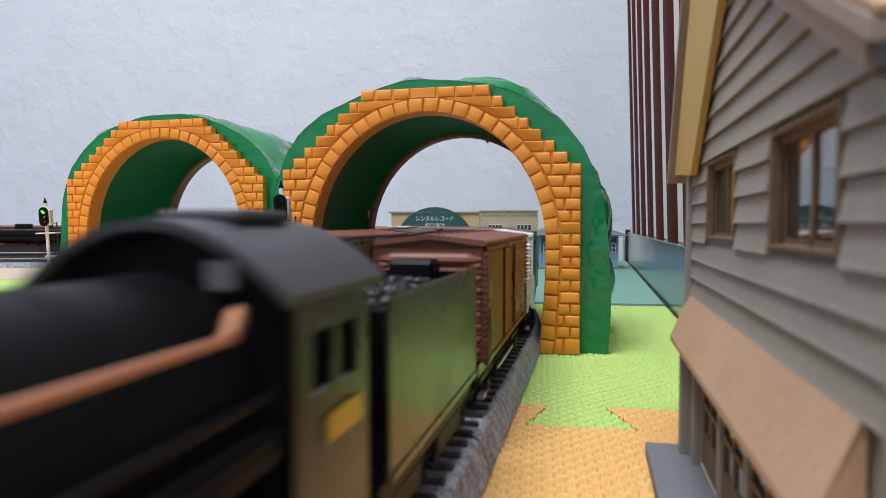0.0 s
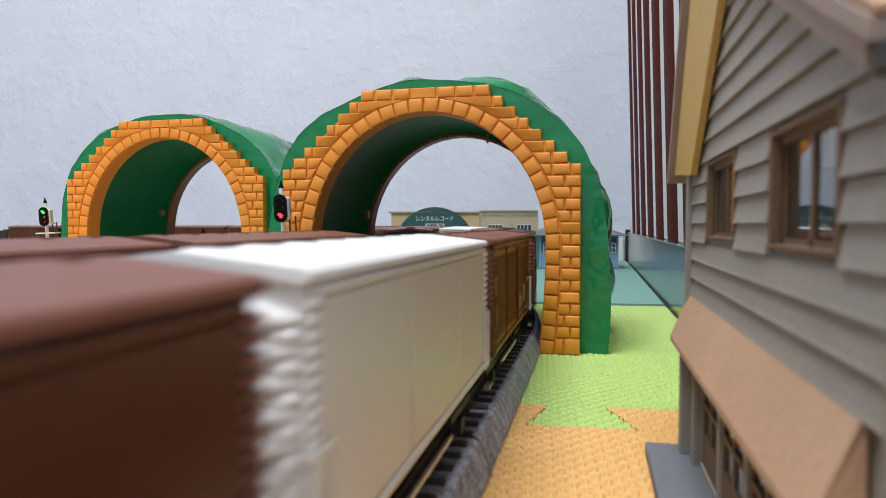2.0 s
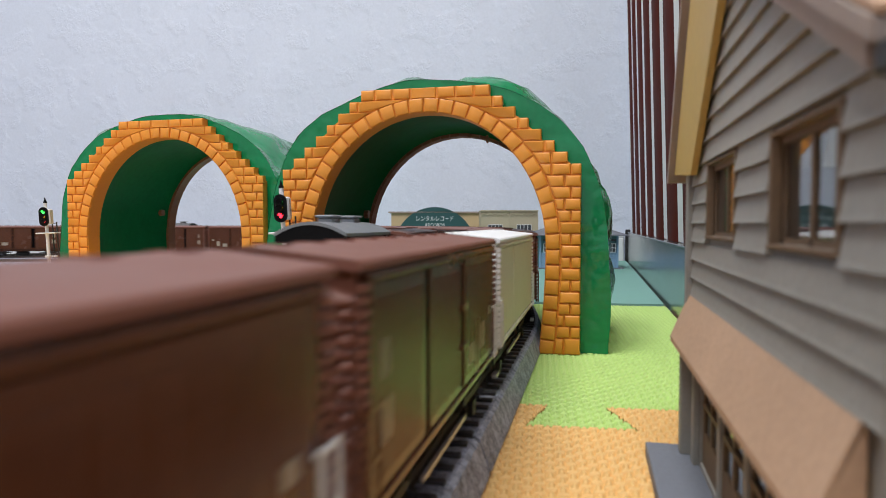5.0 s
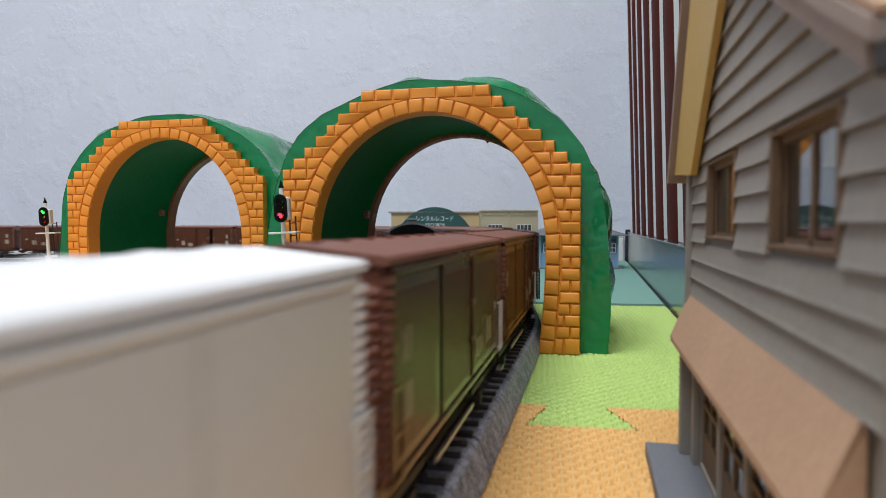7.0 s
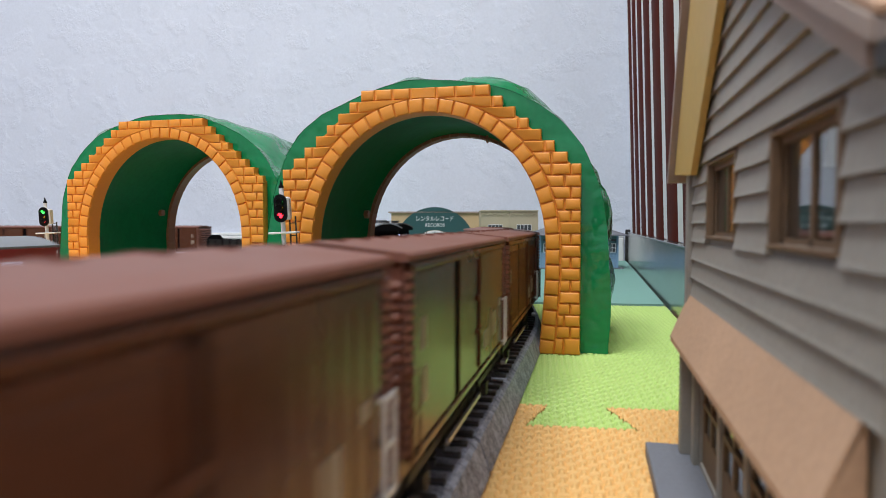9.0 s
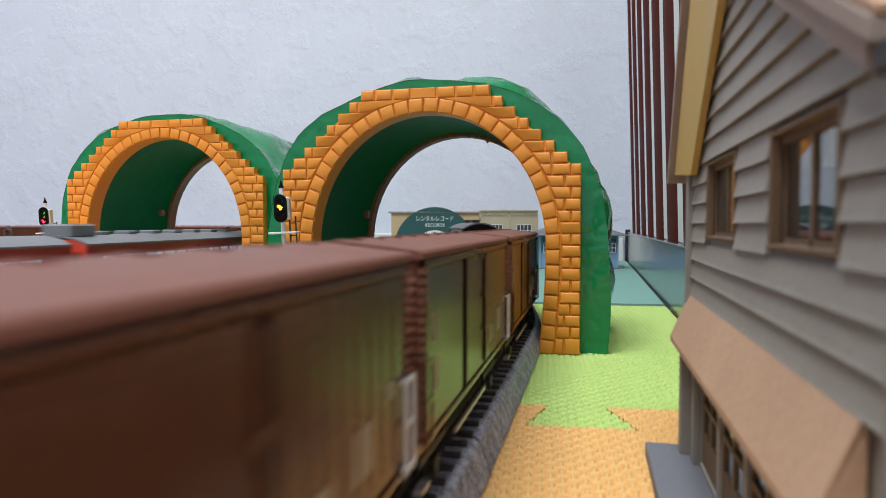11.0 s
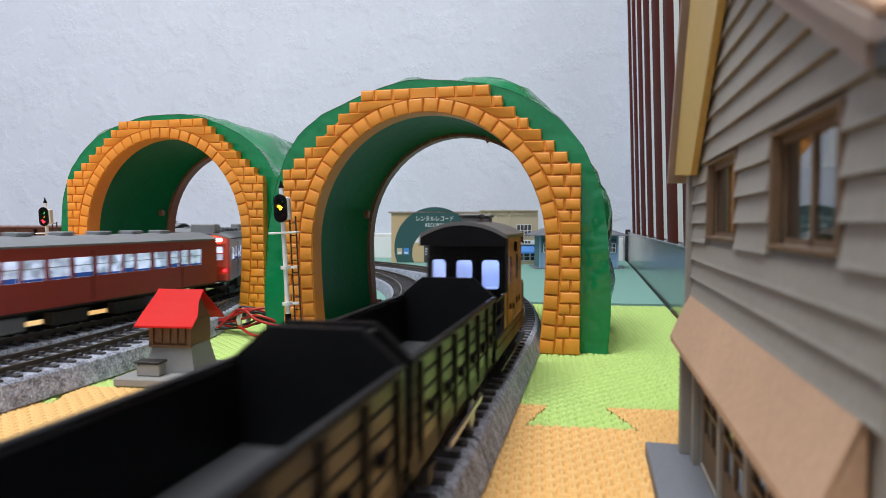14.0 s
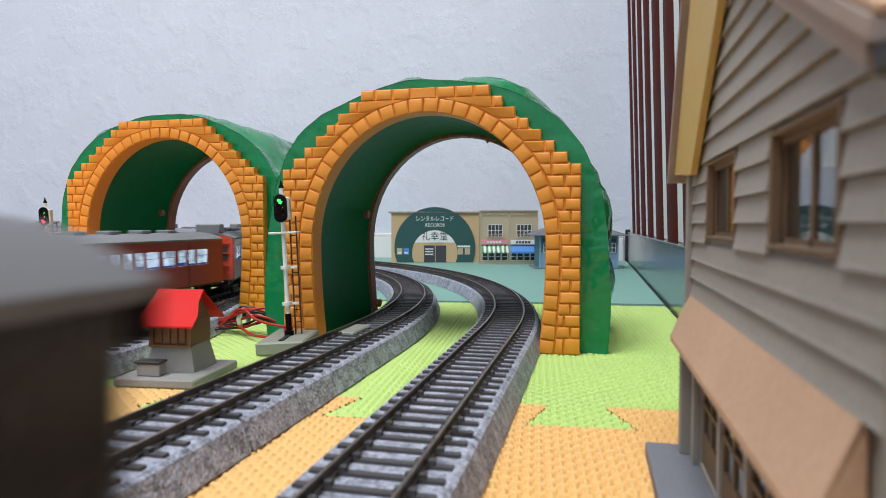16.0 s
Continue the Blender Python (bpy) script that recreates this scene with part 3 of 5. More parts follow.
# ---- colour light signals ----
def signal(label, m, head_z):
    t = thing("signal_post", label, "railway signal", "colour light signals", m)
    part("base", box(-0.0115, 0.0115, -0.019, 0.023, 0, 0.0062, 0.0008), M_SIGBASE, t, "grey-green plinth")
    part("slot", box(-0.0012, 0.0012, -0.016, 0.004, 0.0062, 0.0067), M_DARK, t)
    part("foot", cyl(cyl(bmesh.new(), (0, 0, 0.0062), (0, 0, 0.0085), 0.0024), (0, 0, 0.0085), (0, 0, 0.017), 0.0015), M_BLACK, t, "black foot", True)
    top = head_z + 0.0100
    part("pole", cyl(bmesh.new(), (0, 0, 0.017), (0, 0, top), 0.00115, 14), M_WHITE, t, "white pole", True)
    part("finial", cyl(cyl(bmesh.new(), (0, 0, top), (0, 0, top + 0.0012), 0.0013), (0, 0, top + 0.0012), (0, 0, top + 0.004), 0.0009, 10, 0.0002), M_BLACK, t, "black tip")
    plat = box(-0.0068, 0.0068, -0.003, 0.006, head_z - 0.0125, head_z - 0.0115, 0.0003)
    part("platform", plat, M_WHITE, t)
    for z in (head_z - 0.0300, head_z - 0.048):
        if z > 0.02:
            c = cyl(bmesh.new(), (0, 0, z), (0, 0, z + 0.0016), 0.0025, 14)
            bx(c, 0, 0.0055, 0.0, 0.0014, z + 0.0002, z + 0.0014)
            part("bracket", c, M_WHITE, t)
    lad = bmesh.new()
    for x in (0.0026, 0.0056):
        bx(lad, x - 0.0003, x + 0.0003, 0.0026, 0.0034, 0.0062, head_z - 0.004)
    z = 0.012
    while z < head_z - 0.005:
        bx(lad, 0.0026, 0.0056, 0.0028, 0.0032, z, z + 0.0005)
        z += 0.0062
    part("ladder", lad, M_DARK, t, "black ladder")
    head = bmesh.new()
    pts = []
    for i in range(9):
        a = math.pi * i / 8
        pts.append((0.0032 * math.cos(a), 0.0037 + 0.0032 * math.sin(a)))
    for i in range(9):
        a = math.pi + math.pi * i / 8
        pts.append((0.0032 * math.cos(a), -0.0037 + 0.0032 * math.sin(a)))
    prism(head, [(x, head_z + z) for x, z in pts], "y", -0.0038, -0.0030)
    h = part("backplate", head, M_BLACK, t, "black oval backplate")
    part("case", box(-0.0018, 0.0040, -0.0030, 0.0028, head_z - 0.0056, head_z + 0.0056, 0.0008), M_WHITE, t, "white lamp case")
    lens_covers = {}
    for key, z, mat in (("green", 0.0034, M_LAMPG), ("yellow", 0.0005, M_LAMPY), ("red", -0.0034, M_LAMPR)):
        hood = bmesh.new()
        n = 10
        for r0, r1 in ((0.0016, 0.0013),):
            rr = [[hood.verts.new((r * math.cos(math.pi * i / n), y, head_z + z + r * math.sin(math.pi * i / n))) for i in range(n + 1)] for r, y in ((r0, -0.0038), (r0, -0.0064), (r1, -0.0064), (r1, -0.0038))]
            for a, b in zip(rr, rr[1:]):
                ring_faces(hood, a, b)
        part("hood", hood, M_BLACK, t)
        lens = bmesh.new()
        for dx, dz in ((-0.0006, 0.0005), (0.0007, 0.0002), (0.0001, -0.0007)):
            bmesh.ops.create_uvsphere(lens, u_segments=10, v_segments=6, radius=0.00072, matrix=Matrix.Translation((dx, -0.0040, head_z + z + dz)))
        part("lens", lens, mat, t, key + " glowing lens", True)
        # added disc: hides a lens while dark, in place of switching its glow
        sh = part("shutter", prism(bmesh.new(), [(0.0015 * math.cos(k * math.pi / 6), 0.0015 * math.sin(k * math.pi / 6)) for k in range(12)], "y", -0.0003, 0.0003), M_BLACK, t, "added black disc hiding an unlit lens")
        sh.matrix_basis = pose(0, -0.0052, head_z + z)
        lens_covers[key] = sh
    return lens_covers


SIG_NEAR = signal("white post signal with black head on grey plinth beside track", pose(-0.1465, 0.287, 0, 0, -2.6, 13), 0.0692)
SIG_FAR = signal("white post signal with black head beyond the smaller tunnel", pose(-0.3880, 0.386, 0, 0, -2.5, 20), 0.0668)


# ---- shrine ----
def shrine(m):
    t = thing("toy_shrine", "small wooden shrine with red roof on grey stone plinth", "model shrine", m=m)
    part("slab", box(-0.019, 0.019, -0.024, 0.020, 0, 0.0040, 0.0006), M_SHCONC, t)
    plinth = bmesh.new()
    a = [plinth.verts.new(p) for p in ((-0.0120, -0.010, 0.0041), (0.0120, -0.010, 0.0041), (0.0120, 0.012, 0.0041), (-0.0120, 0.012, 0.0041))]
    b = [plinth.verts.new(p) for p in ((-0.0095, -0.008, 0.0165), (0.0095, -0.008, 0.0165), (0.0095, 0.010, 0.0165), (-0.0095, 0.010, 0.0165))]
    for i in range(4):
        plinth.faces.new((a[i], a[(i + 1) % 4], b[(i + 1) % 4], b[i]))
    plinth.faces.new(b)
    plinth.faces.new(a[::-1])
    part("plinth", plinth, M_SHCONC, t)
    part("offering_box", box(-0.0105, 0.0005, -0.0195, -0.0135, 0.0041, 0.0098, 0.0004), M_SHCONC, t)
    part("offering_grate", box(-0.0112, 0.0010, -0.0200, -0.0130, 0.0100, 0.0112, 0.0003), M_DARK, t)
    cab = part("cabinet", box(-0.0100, 0.0100, -0.0082, 0.0100, 0.0167, 0.0292, 0.0003), M_SHWOOD, t, "brown wooden cabinet")
    for x in (-0.0093, 0.0093):
        part("corner_post", box(x - 0.0010, x + 0.0010, -0.0094, -0.0080, 0.0160, 0.0300), M_SHWOOD, t)
    for x in (-0.0057, -0.0019, 0.0019, 0.0057):
        d = part("door_panel", box(x - 0.0016, x + 0.0016, -0.0090, -0.0083, 0.0178, 0.0280, 0.0002), M_SHWOOD, cab)
    part("threshold", box(-0.0102, 0.0102, -0.0098, -0.0083, 0.0160, 0.0172), M_SHWOOD, t)
    part("gable", prism(bmesh.new(), [(-0.0078, 0.0293), (0.0088, 0.0293), (0.0008, 0.0405)], "x", -0.0098, 0.0098), M_SHWOOD, t, "dark wooden gable")
    roof = bmesh.new()
    prof = [(-0.0150, 0.0272), (-0.0095, 0.0318), (-0.0040, 0.0375), (0.0008, 0.0432), (0.0055, 0.0378), (0.0110, 0.0322), (0.0165, 0.0280)]
    low = [(y, z - 0.0009) for y, z in prof]
    prism(roof, prof + low[::-1], "x", -0.0140, 0.0140)
    for v in roof.verts:
        if v.co.z > 0.036:
            v.co.x *= 0.82
    part("roof", roof, M_SHRED, t, "bright red folded roof")


shrine(pose(-0.1635, 0.2250, -0.0004, 0, 0, 6) @ Matrix.Diagonal((0.86, 0.84, 0.82, 1)))

wires = thing("wire_bundle", "tangle of red and black wires tied with white", "wires", m=pose(-0.187, 0.318, 0))
random.seed(5)
for k in range(13):
    cu = bpy.data.curves.new("wire", "CURVE")
    cu.dimensions, cu.bevel_depth, cu.bevel_resolution = "3D", 0.0007, 2
    sp = cu.splines.new("BEZIER")
    sp.bezier_points.add(4)
    for i, bp in enumerate(sp.bezier_points):
        spread = 0.3 if i == 2 else 1.0
        bp.co = (-0.034 + 0.0165 * i + random.uniform(-0.004, 0.004), 0.002 + random.uniform(-0.012, 0.012) * spread - 0.004 * i * (k % 2), 0.0025 + (0.010 if i in (2, 3) else 0.004) * random.random() * 1.3)
        bp.handle_left_type = bp.handle_right_type = "AUTO"
    tmp = new("wire_source", cu)
    me = bpy.data.meshes.new_from_object(tmp.evaluated_get(bpy.context.evaluated_depsgraph_get()))
    bpy.data.objects.remove(tmp)
    me.materials.clear()
    me.materials.append(M_WIRER if k % 2 else M_WIREB)
    ob = new("wire", me)
    ob.parent = wires
tie = bmesh.new()
prev = None
for i in range(13):
    a = 2 * math.pi * i / 12
    ring = [tie.verts.new((-0.004 + 0.0016 * math.cos(b), 0.001 + (0.0052 + 0.0008 * math.sin(b)) * math.cos(a), 0.0085 + (0.0052 + 0.0008 * math.sin(b)) * math.sin(a))) for b in [math.pi * k / 3 for k in range(6)]]
    if prev:
        for j in range(6):
            tie.faces.new((prev[j], prev[(j + 1) % 6], ring[(j + 1) % 6], ring[j]))
    prev = ring
part("tie", tie, M_WHITE, wires, "white twist tie", True)


# ---- house beside the near track: gable wall towards the rails ----
def house():
    t = thing("model_house", "grey clapboard model house with mustard eaves and card awning", "model house", m=pose(0.0250, 0, 0))
    y0, y1 = 0.0575, 0.1735
    apex, roof = 0.126, lambda y: 0.0755 + (0.70 * (0.1755 - y) if y > 0.126 else 0.70 * 0.0495 - 0.53 * (0.126 - y))
    wins = [("small_window", 0.1235, 0.1515, 0.0590, 0.0745), ("large_window", 0.0735, 0.0995, 0.0588, 0.0740)]
    doors = [(0.070 + i * 0.0235, 0.070 + i * 0.0235 + 0.0205, 0.0040, 0.0300) for i in range(4)]
    def solid(y, z):
        return not any(a < y < b and c < z < d for _, a, b, c, d in wins) and not any(a < y < b and c < z < d for a, b, c, d in doors)
    # core of the wall, cut round the openings
    ys = sorted({y0, y1, apex, *[v for w in wins for v in w[1:3]], *[v for d in doors for v in d[:2]]})
    zs = sorted({0.003, 0.0760, *[v for w in wins for v in w[3:5]], *[v for d in doors for v in d[2:4]]})
    core = bmesh.new()
    for a, b in zip(ys, ys[1:]):
        for c, d in zip(zs, zs[1:]):
            if solid((a + b) / 2, (c + d) / 2):
                bx(core, 0.0006, 0.0030, a, b, c, d)
    prism(core, [(y0, 0.0760), (y1, 0.0760), (0.1730, 0.1085), (0.1645, 0.1225), (0.1560, 0.1220)], "x", 0.0006, 0.0030)
    wall = part("front_wall", core, M_SIDING, t, "grey clapboard gable wall")
    # clapboards, each one tilted so that its lower edge stands proud
    z = 0.0433
    while z < 0.123:
        top = z + 0.0045
        mid = z + 0.002
        spans = [(y0, y1)]
        if mid > 0.0755:
            lo = 0.0602 + (mid - 0.0757) / 0.524
            hi = 0.1925 - (mid - 0.0757) / 1.8
            spans = [(max(y0, lo), min(y1, hi))]
        for _, a, b, c, d in wins:
            if c - 0.001 < mid < d + 0.0005:
                spans = [q for s in spans for q in ((s[0], min(s[1], a - 0.0010)), (max(s[0], b + 0.0010), s[1])) if q[1] - q[0] > 0.001]
        for a, b in spans:
            if b - a > 0.002:
                bm = prism(bmesh.new(), [(0.0006, z + 0.0001), (-0.0007, z + 0.0001), (-0.0005, z + 0.0008), (0.0001, top), (0.0006, top)], "y", a, b)
                part("clapboard", bm, M_SIDING, wall)
        z += 0.0046
    for a in (y0 - 0.0020, y1 - 0.0012):
        part("corner_trim", box(-0.0016, 0.0030, a, a + 0.0032, 0.003, 0.0755, 0.0003), M_TRIM, t)
    for nm, a, b, c, d in wins:
        w = part(nm, box(0.0010, 0.0016, a, b, d - 0.0012, d), M_WINWOOD, t, "brown wooden window in the clapboards")
        for nm2, q in (("jamb", (-0.0004, 0.0011, a - 0.0007, a + 0.0006, c, d)), ("jamb", (-0.0004, 0.0011, b - 0.0006, b + 0.0007, c, d)), ("head", (-0.0004, 0.0006, a - 0.0007, b + 0.0007, d, d + 0.0006)), ("sill", (-0.0006, 0.0006, a - 0.0007, b + 0.0007, c - 0.0007, c))):
            part(nm2, box(*q, 0.0001), M_WINWOOD, w)
        sash = bmesh.new()
        for u in (a + 0.0006, (a + b) / 2, b - 0.0006):
            bx(sash, 0.0012, 0.0022, u - 0.0006, u + 0.0006, c, d)
        bx(sash, 0.0012, 0.0022, a, b, c, c + 0.0009)
        part("sash", sash, M_WINWOOD, w, "brown wooden sash")
        part("pane", box(0.0015, 0.0018, a, b, c, d), M_PANE, w)
    for a, b, c, d in doors:
        w = part("sliding_door", box(0.0012, 0.0024, a, b, c, c + 0.0075), M_WINWOOD, t, "brown wooden sliding door")
        for u in (a + 0.0008, (a + b) / 2, b - 0.0008):
            part("stile", box(0.0012, 0.0024, u - 0.0007, u + 0.0007, c + 0.0076, d), M_WINWOOD, w)
        for z in (c + 0.014, d - 0.0012):
            part("rail", box(0.0010, 0.0020, a, b, z, z + 0.0010), M_WINWOOD, w)
        part("pane", box(0.0016, 0.0019, a, b, c + 0.0075, d), M_PANE, w)
    part("door_post", box(-0.0010, 0.0006, y1 - 0.0120, y1 - 0.0085, 0.003, 0.032, 0.0002), M_TRIM, t)
    part("back_room", bx(bx(bx(bmesh.new(), 0.0032, 0.10, y0, y0 + 0.002, 0.003, 0.0755), 0.0032, 0.10, y1 - 0.002, y1, 0.003, 0.0755), 0.098, 0.10, y0 + 0.002, y1 - 0.002, 0.003, 0.0755), M_SIDING, t, "plain side and back walls")
    part("upper_floor", box(0.0032, 0.098, y0 + 0.002, y1 - 0.002, 0.040, 0.042), M_CARD, t)
    # roof slopes with an overhang towards the rails
    part("far_roof", prism(bmesh.new(), [(0.1945, 0.0735), (0.1622, 0.1318), (0.1620, 0.1358), (0.1975, 0.0735)], "x", -0.0040, 0.105), M_TAUPE, t, "taupe roof slope")
    part("near_roof", prism(bmesh.new(), [(0.0572, 0.0762), (0.1620, 0.1316), (0.1620, 0.1340), (0.0570, 0.0780)], "x", -0.0040, 0.105), M_TAUPE, t, "taupe roof slope over the gable")
    part("roof_skin", prism(bmesh.new(), [(0.0568, 0.0782), (0.1618, 0.1342), (0.1618, 0.1349), (0.0566, 0.0789)], "x", -0.0036, 0.105), M_CARD, t, "tan card roof covering")
    part("far_bargeboard", prism(bmesh.new(), [(0.1930, 0.0757), (0.1620, 0.0733), (0.1310, 0.1036), (0.1290, 0.1090), (0.1620, 0.1240)], "x", -0.0024, -0.0009), M_YELLOW, t, "mustard yellow bargeboard")
    part("near_bargeboard", prism(bmesh.new(), [(0.0600, 0.0746), (0.1600, 0.1270), (0.1600, 0.1302), (0.0600, 0.0772)], "x", -0.0030, -0.0010), M_TAUPE, t, "taupe bargeboard")
    part("eave_board", box(-0.0036, 0.104, 0.0535, 0.0572, 0.0733, 0.0759, 0.0003), M_DARK, t, "dark brown eave board")
    # awning over the shop front
    aw = prism(bmesh.new(), [(0.0000, 0.0450), (-0.0051, 0.0325), (-0.0051, 0.0312), (0.0000, 0.0434)], "y", 0.0655, 0.1740)
    part("awning", aw, M_CARD, t, "tan card awning")
    part("awning_end", prism(bmesh.new(), [(0.0000, 0.0440), (-0.0049, 0.0316), (0.0000, 0.0316)], "y", 0.0655, 0.0664), M_CARD, t)
    part("side_post", box(-0.0030, 0.0006, y1 - 0.0048, y1 - 0.0012, 0.003, 0.0330, 0.0003), M_TRIM, t)
    slab = thing("concrete_apron", "flat dark grey plinth under the model house", "plinth", m=pose(0, 0, 0))
    part("slab", box(0.0142, 0.1280, 0.03, 0.1765, -0.0006, 0.0030, 0.0003), M_CONC, slab)


house()


# ---- card buildings at the far end, square to the viewer ----
def facing(xc, z):
    return pose(0, 0, 0, 0, 0, 13.35) @ pose(xc, z, 0)


def windows_row(parent, n, x0, x1, z0, z1, y, frame, mull=2):
    w = (x1 - x0) / n
    for i in range(n):
        a, b = x0 + w * i + w * 0.08, x0 + w * (i + 1) - w * 0.08
        fr = bmesh.new()
        for u in [a + (b - a) * k / mull for k in range(mull + 1)]:
            bx(fr, u - 0.0004, u + 0.0004, y - 0.0006, y, z0, z1)
        for u in (z0, (z0 + z1) / 2, z1):
            bx(fr, a, b, y - 0.0006, y, u - 0.0004, u + 0.0004)
        win = part("window", fr, frame, parent)
        part("pane", box(a, b, y - 0.0002, y + 0.0004, z0, z1), M_INK, win, "dark window pane")


shop = thing("record_shop", "tan model record shop with dark green arch sign", "model building", "model buildings", facing(-0.0125, 1.01))
part("wall", box(-0.0700, 0.0700, 0.0, 0.05, -0.001, 0.0785), M_TAN, shop)
part("roof", box(-0.0745, 0.0705, -0.003, 0.052, 0.0786, 0.0808), M_TAUPE, shop, "brown flat roof edge")
CX = -0.0005


def half_disc(bm, r, y0, y1, cz, low):
    a0 = -math.asin(min(1, cz / r))
    pts = [(CX + r * math.cos(a0 + (math.pi - 2 * a0) * k / 40), cz + r * math.sin(a0 + (math.pi - 2 * a0) * k / 40)) for k in range(41)]
    return prism(bm, pts, "y", y0, y1)


arch = part("arch_sign", half_disc(bmesh.new(), 0.0645, -0.0030, -0.0002, 0.0235, 0), M_DGREEN, shop, "dark green arch sign board")
part("inner_arch", half_disc(bmesh.new(), 0.0362, -0.0036, -0.0031, 0.0150, 0), M_TAN, shop, "tan inner arch")
band = bmesh.new()
top = [(CX + 0.0358 * math.cos(a), 0.0150 + 0.0358 * math.sin(a)) for a in [0.48 + (math.pi - 0.96) * k / 24 for k in range(25)]]
prism(band, top, "y", -0.0040, -0.0037)
part("name_band", band, M_PRINT, shop, "white half-round name board")
text_part("lettering", "レンタルレコード", 0.0096, shop, pose(CX, -0.0032, 0.0690, 90), M_PRINT, 0.80)
text_part("lettering", "RECORDS", 0.0075, shop, pose(CX, -0.0032, 0.0590, 90), M_PRINT, 0.95)
text_part("lettering", "礼幸堂", 0.0150, shop, pose(CX, -0.0042, 0.0408, 90), M_INK, 0.95)
part("tagline_bar", box(CX - 0.008, CX + 0.012, -0.0040, -0.0038, 0.0300, 0.0308), M_CARD, shop)
ent = part("entrance", box(CX - 0.0175, CX + 0.0180, -0.0042, -0.0037, 0.0, 0.0270), M_INK, shop, "dark glazed entrance")
part("door_frame", bx(bx(bmesh.new(), CX - 0.0185, CX - 0.0172, -0.005, -0.0037, 0, 0.0282), CX + 0.0002, CX + 0.0012, -0.005, -0.0043, 0, 0.0270), M_STONE, shop)
for k in range(3):
    part("shelf_bar", box(CX - 0.0155, CX - 0.0025, -0.0046, -0.0043, 0.0120 + 0.0042 * k, 0.0138 + 0.0042 * k), M_PRINT, shop)
for x, mm in ((-0.0560, M_STONE), (-0.0455, M_AWNB)):
    part("poster", box(CX + x - 0.0042, CX + x + 0.0042, -0.0036, -0.0031, 0.0125, 0.0225), mm, shop, "small square poster")
    part("poster_print", box(CX + x - 0.0030, CX + x + 0.0030, -0.0039, -0.0037, 0.0140, 0.0165), M_PRINT, shop)
for x in (0.0405, 0.0520):
    part("poster", box(CX + x - 0.0042, CX + x + 0.0042, -0.0036, -0.0031, 0.0125, 0.0225), M_STONE, shop, "pale square poster")
part("notice_bar", box(CX + 0.036, CX + 0.056, -0.0036, -0.0031, 0.0240, 0.0268), M_PRINT, shop)


def corner_shop(x0, awn, sign, label):
    t = thing("corner_shop", label, "model building", "model buildings", facing(x0, 0.965))
    w = 0.0219
    part("wall", box(-w, w, 0.0, 0.05, -0.0045, 0.0815), M_STONE, t)
    part("cornice", box(-w, w, -0.0022, 0.0, 0.0802, 0.0822), M_STONE, t)
    for k in range(11):
        part("cornice_block", box(-w + 0.0040 * k + 0.0002, -w + 0.0040 * k + 0.0036, -0.0016, 0.0, 0.0735 + 0.0022 * (k % 2), 0.0762 + 0.0022 * (k % 2), 0.0003), M_STONE, t)
    part("pilaster", box(-w, -w + 0.002, -0.0012, -0.0001, -0.0045, 0.0735), M_STONE, t)
    part("pilaster", box(w - 0.002, w, -0.0012, -0.0001, -0.0045, 0.0735), M_STONE, t)
    windows_row(t, 1, -0.0125, 0.0135, 0.0415, 0.0600, -0.0004, M_PRINT, 4)
    part("balcony_rail", bx(bx(bmesh.new(), -0.0125, 0.0135, -0.0035, -0.0028, 0.0455, 0.0462), -0.0125, 0.0135, -0.0035, -0.0028, 0.0395, 0.0402), M_STONE, t)
    for k in range(10):
        part("baluster", box(-0.0123 + 0.0028 * k, -0.0117 + 0.0028 * k, -0.0034, -0.0029, 0.0402, 0.0455), M_STONE, t)
    part("sign_board", box(-0.0200, 0.0200, -0.0030, -0.0002, 0.0300, 0.0368, 0.0002), sign, t)
    for k in range(5):
        part("sign_bar", box(-0.0120 + 0.0046 * k, -0.0086 + 0.0046 * k, -0.0033, -0.0031, 0.0318, 0.0350), M_INK if sign is M_PRINT else M_PRINT, t)
    if awn is M_AWNG:
        for k in range(12):
            a = -0.0205 + 0.0034 * k
            part("awning_stripe", prism(bmesh.new(), [(-0.0002, 0.0285), (-0.0095, 0.0195), (-0.0095, 0.0170), (-0.0002, 0.0275)], "x", a, a + 0.0034), M_AWNG if k % 2 == 0 else M_PRINT, t)
    else:
        part("awning", prism(bmesh.new(), [(-0.0002, 0.0285), (-0.0095, 0.0195), (-0.0095, 0.0165), (-0.0002, 0.0275)], "x", -0.0205, 0.0205), awn, t, "blue awning")
    windows_row(t, 4, -0.0200, 0.0200, 0.0055, 0.0175, -0.0004, M_PRINT, 1)
    part("stall_riser", box(-0.0200, 0.0200, -0.0012, -0.0003, -0.0045, 0.0050), M_STONE, t)


corner_shop(0.0790, M_AWNG, M_PINK, "beige two-storey model shop with green striped awning")
corner_shop(0.1230, M_AWNB, M_PRINT, "beige two-storey model shop with blue awning")

st = thing("station_house", "small blue plank model station with grey hip roof", "model building", "model buildings", facing(0.1870, 0.865))
part("base", box(-0.0610, 0.0600, -0.003, 0.06, -0.001, 0.0012), M_CONC, st)
part("wall", box(-0.0540, 0.0530, 0.002, 0.055, 0.0012, 0.0455), M_BLUED, st, "dark blue-green walls")
for k in range(8):
    part("plank", prism(bmesh.new(), [(0.0019, 0.0015 + 0.0026 * k), (0.0007, 0.0015 + 0.0026 * k), (0.0014, 0.0039 + 0.0026 * k), (0.0019, 0.0039 + 0.0026 * k)], "x", -0.0540, 0.0530), M_BLUE, st)
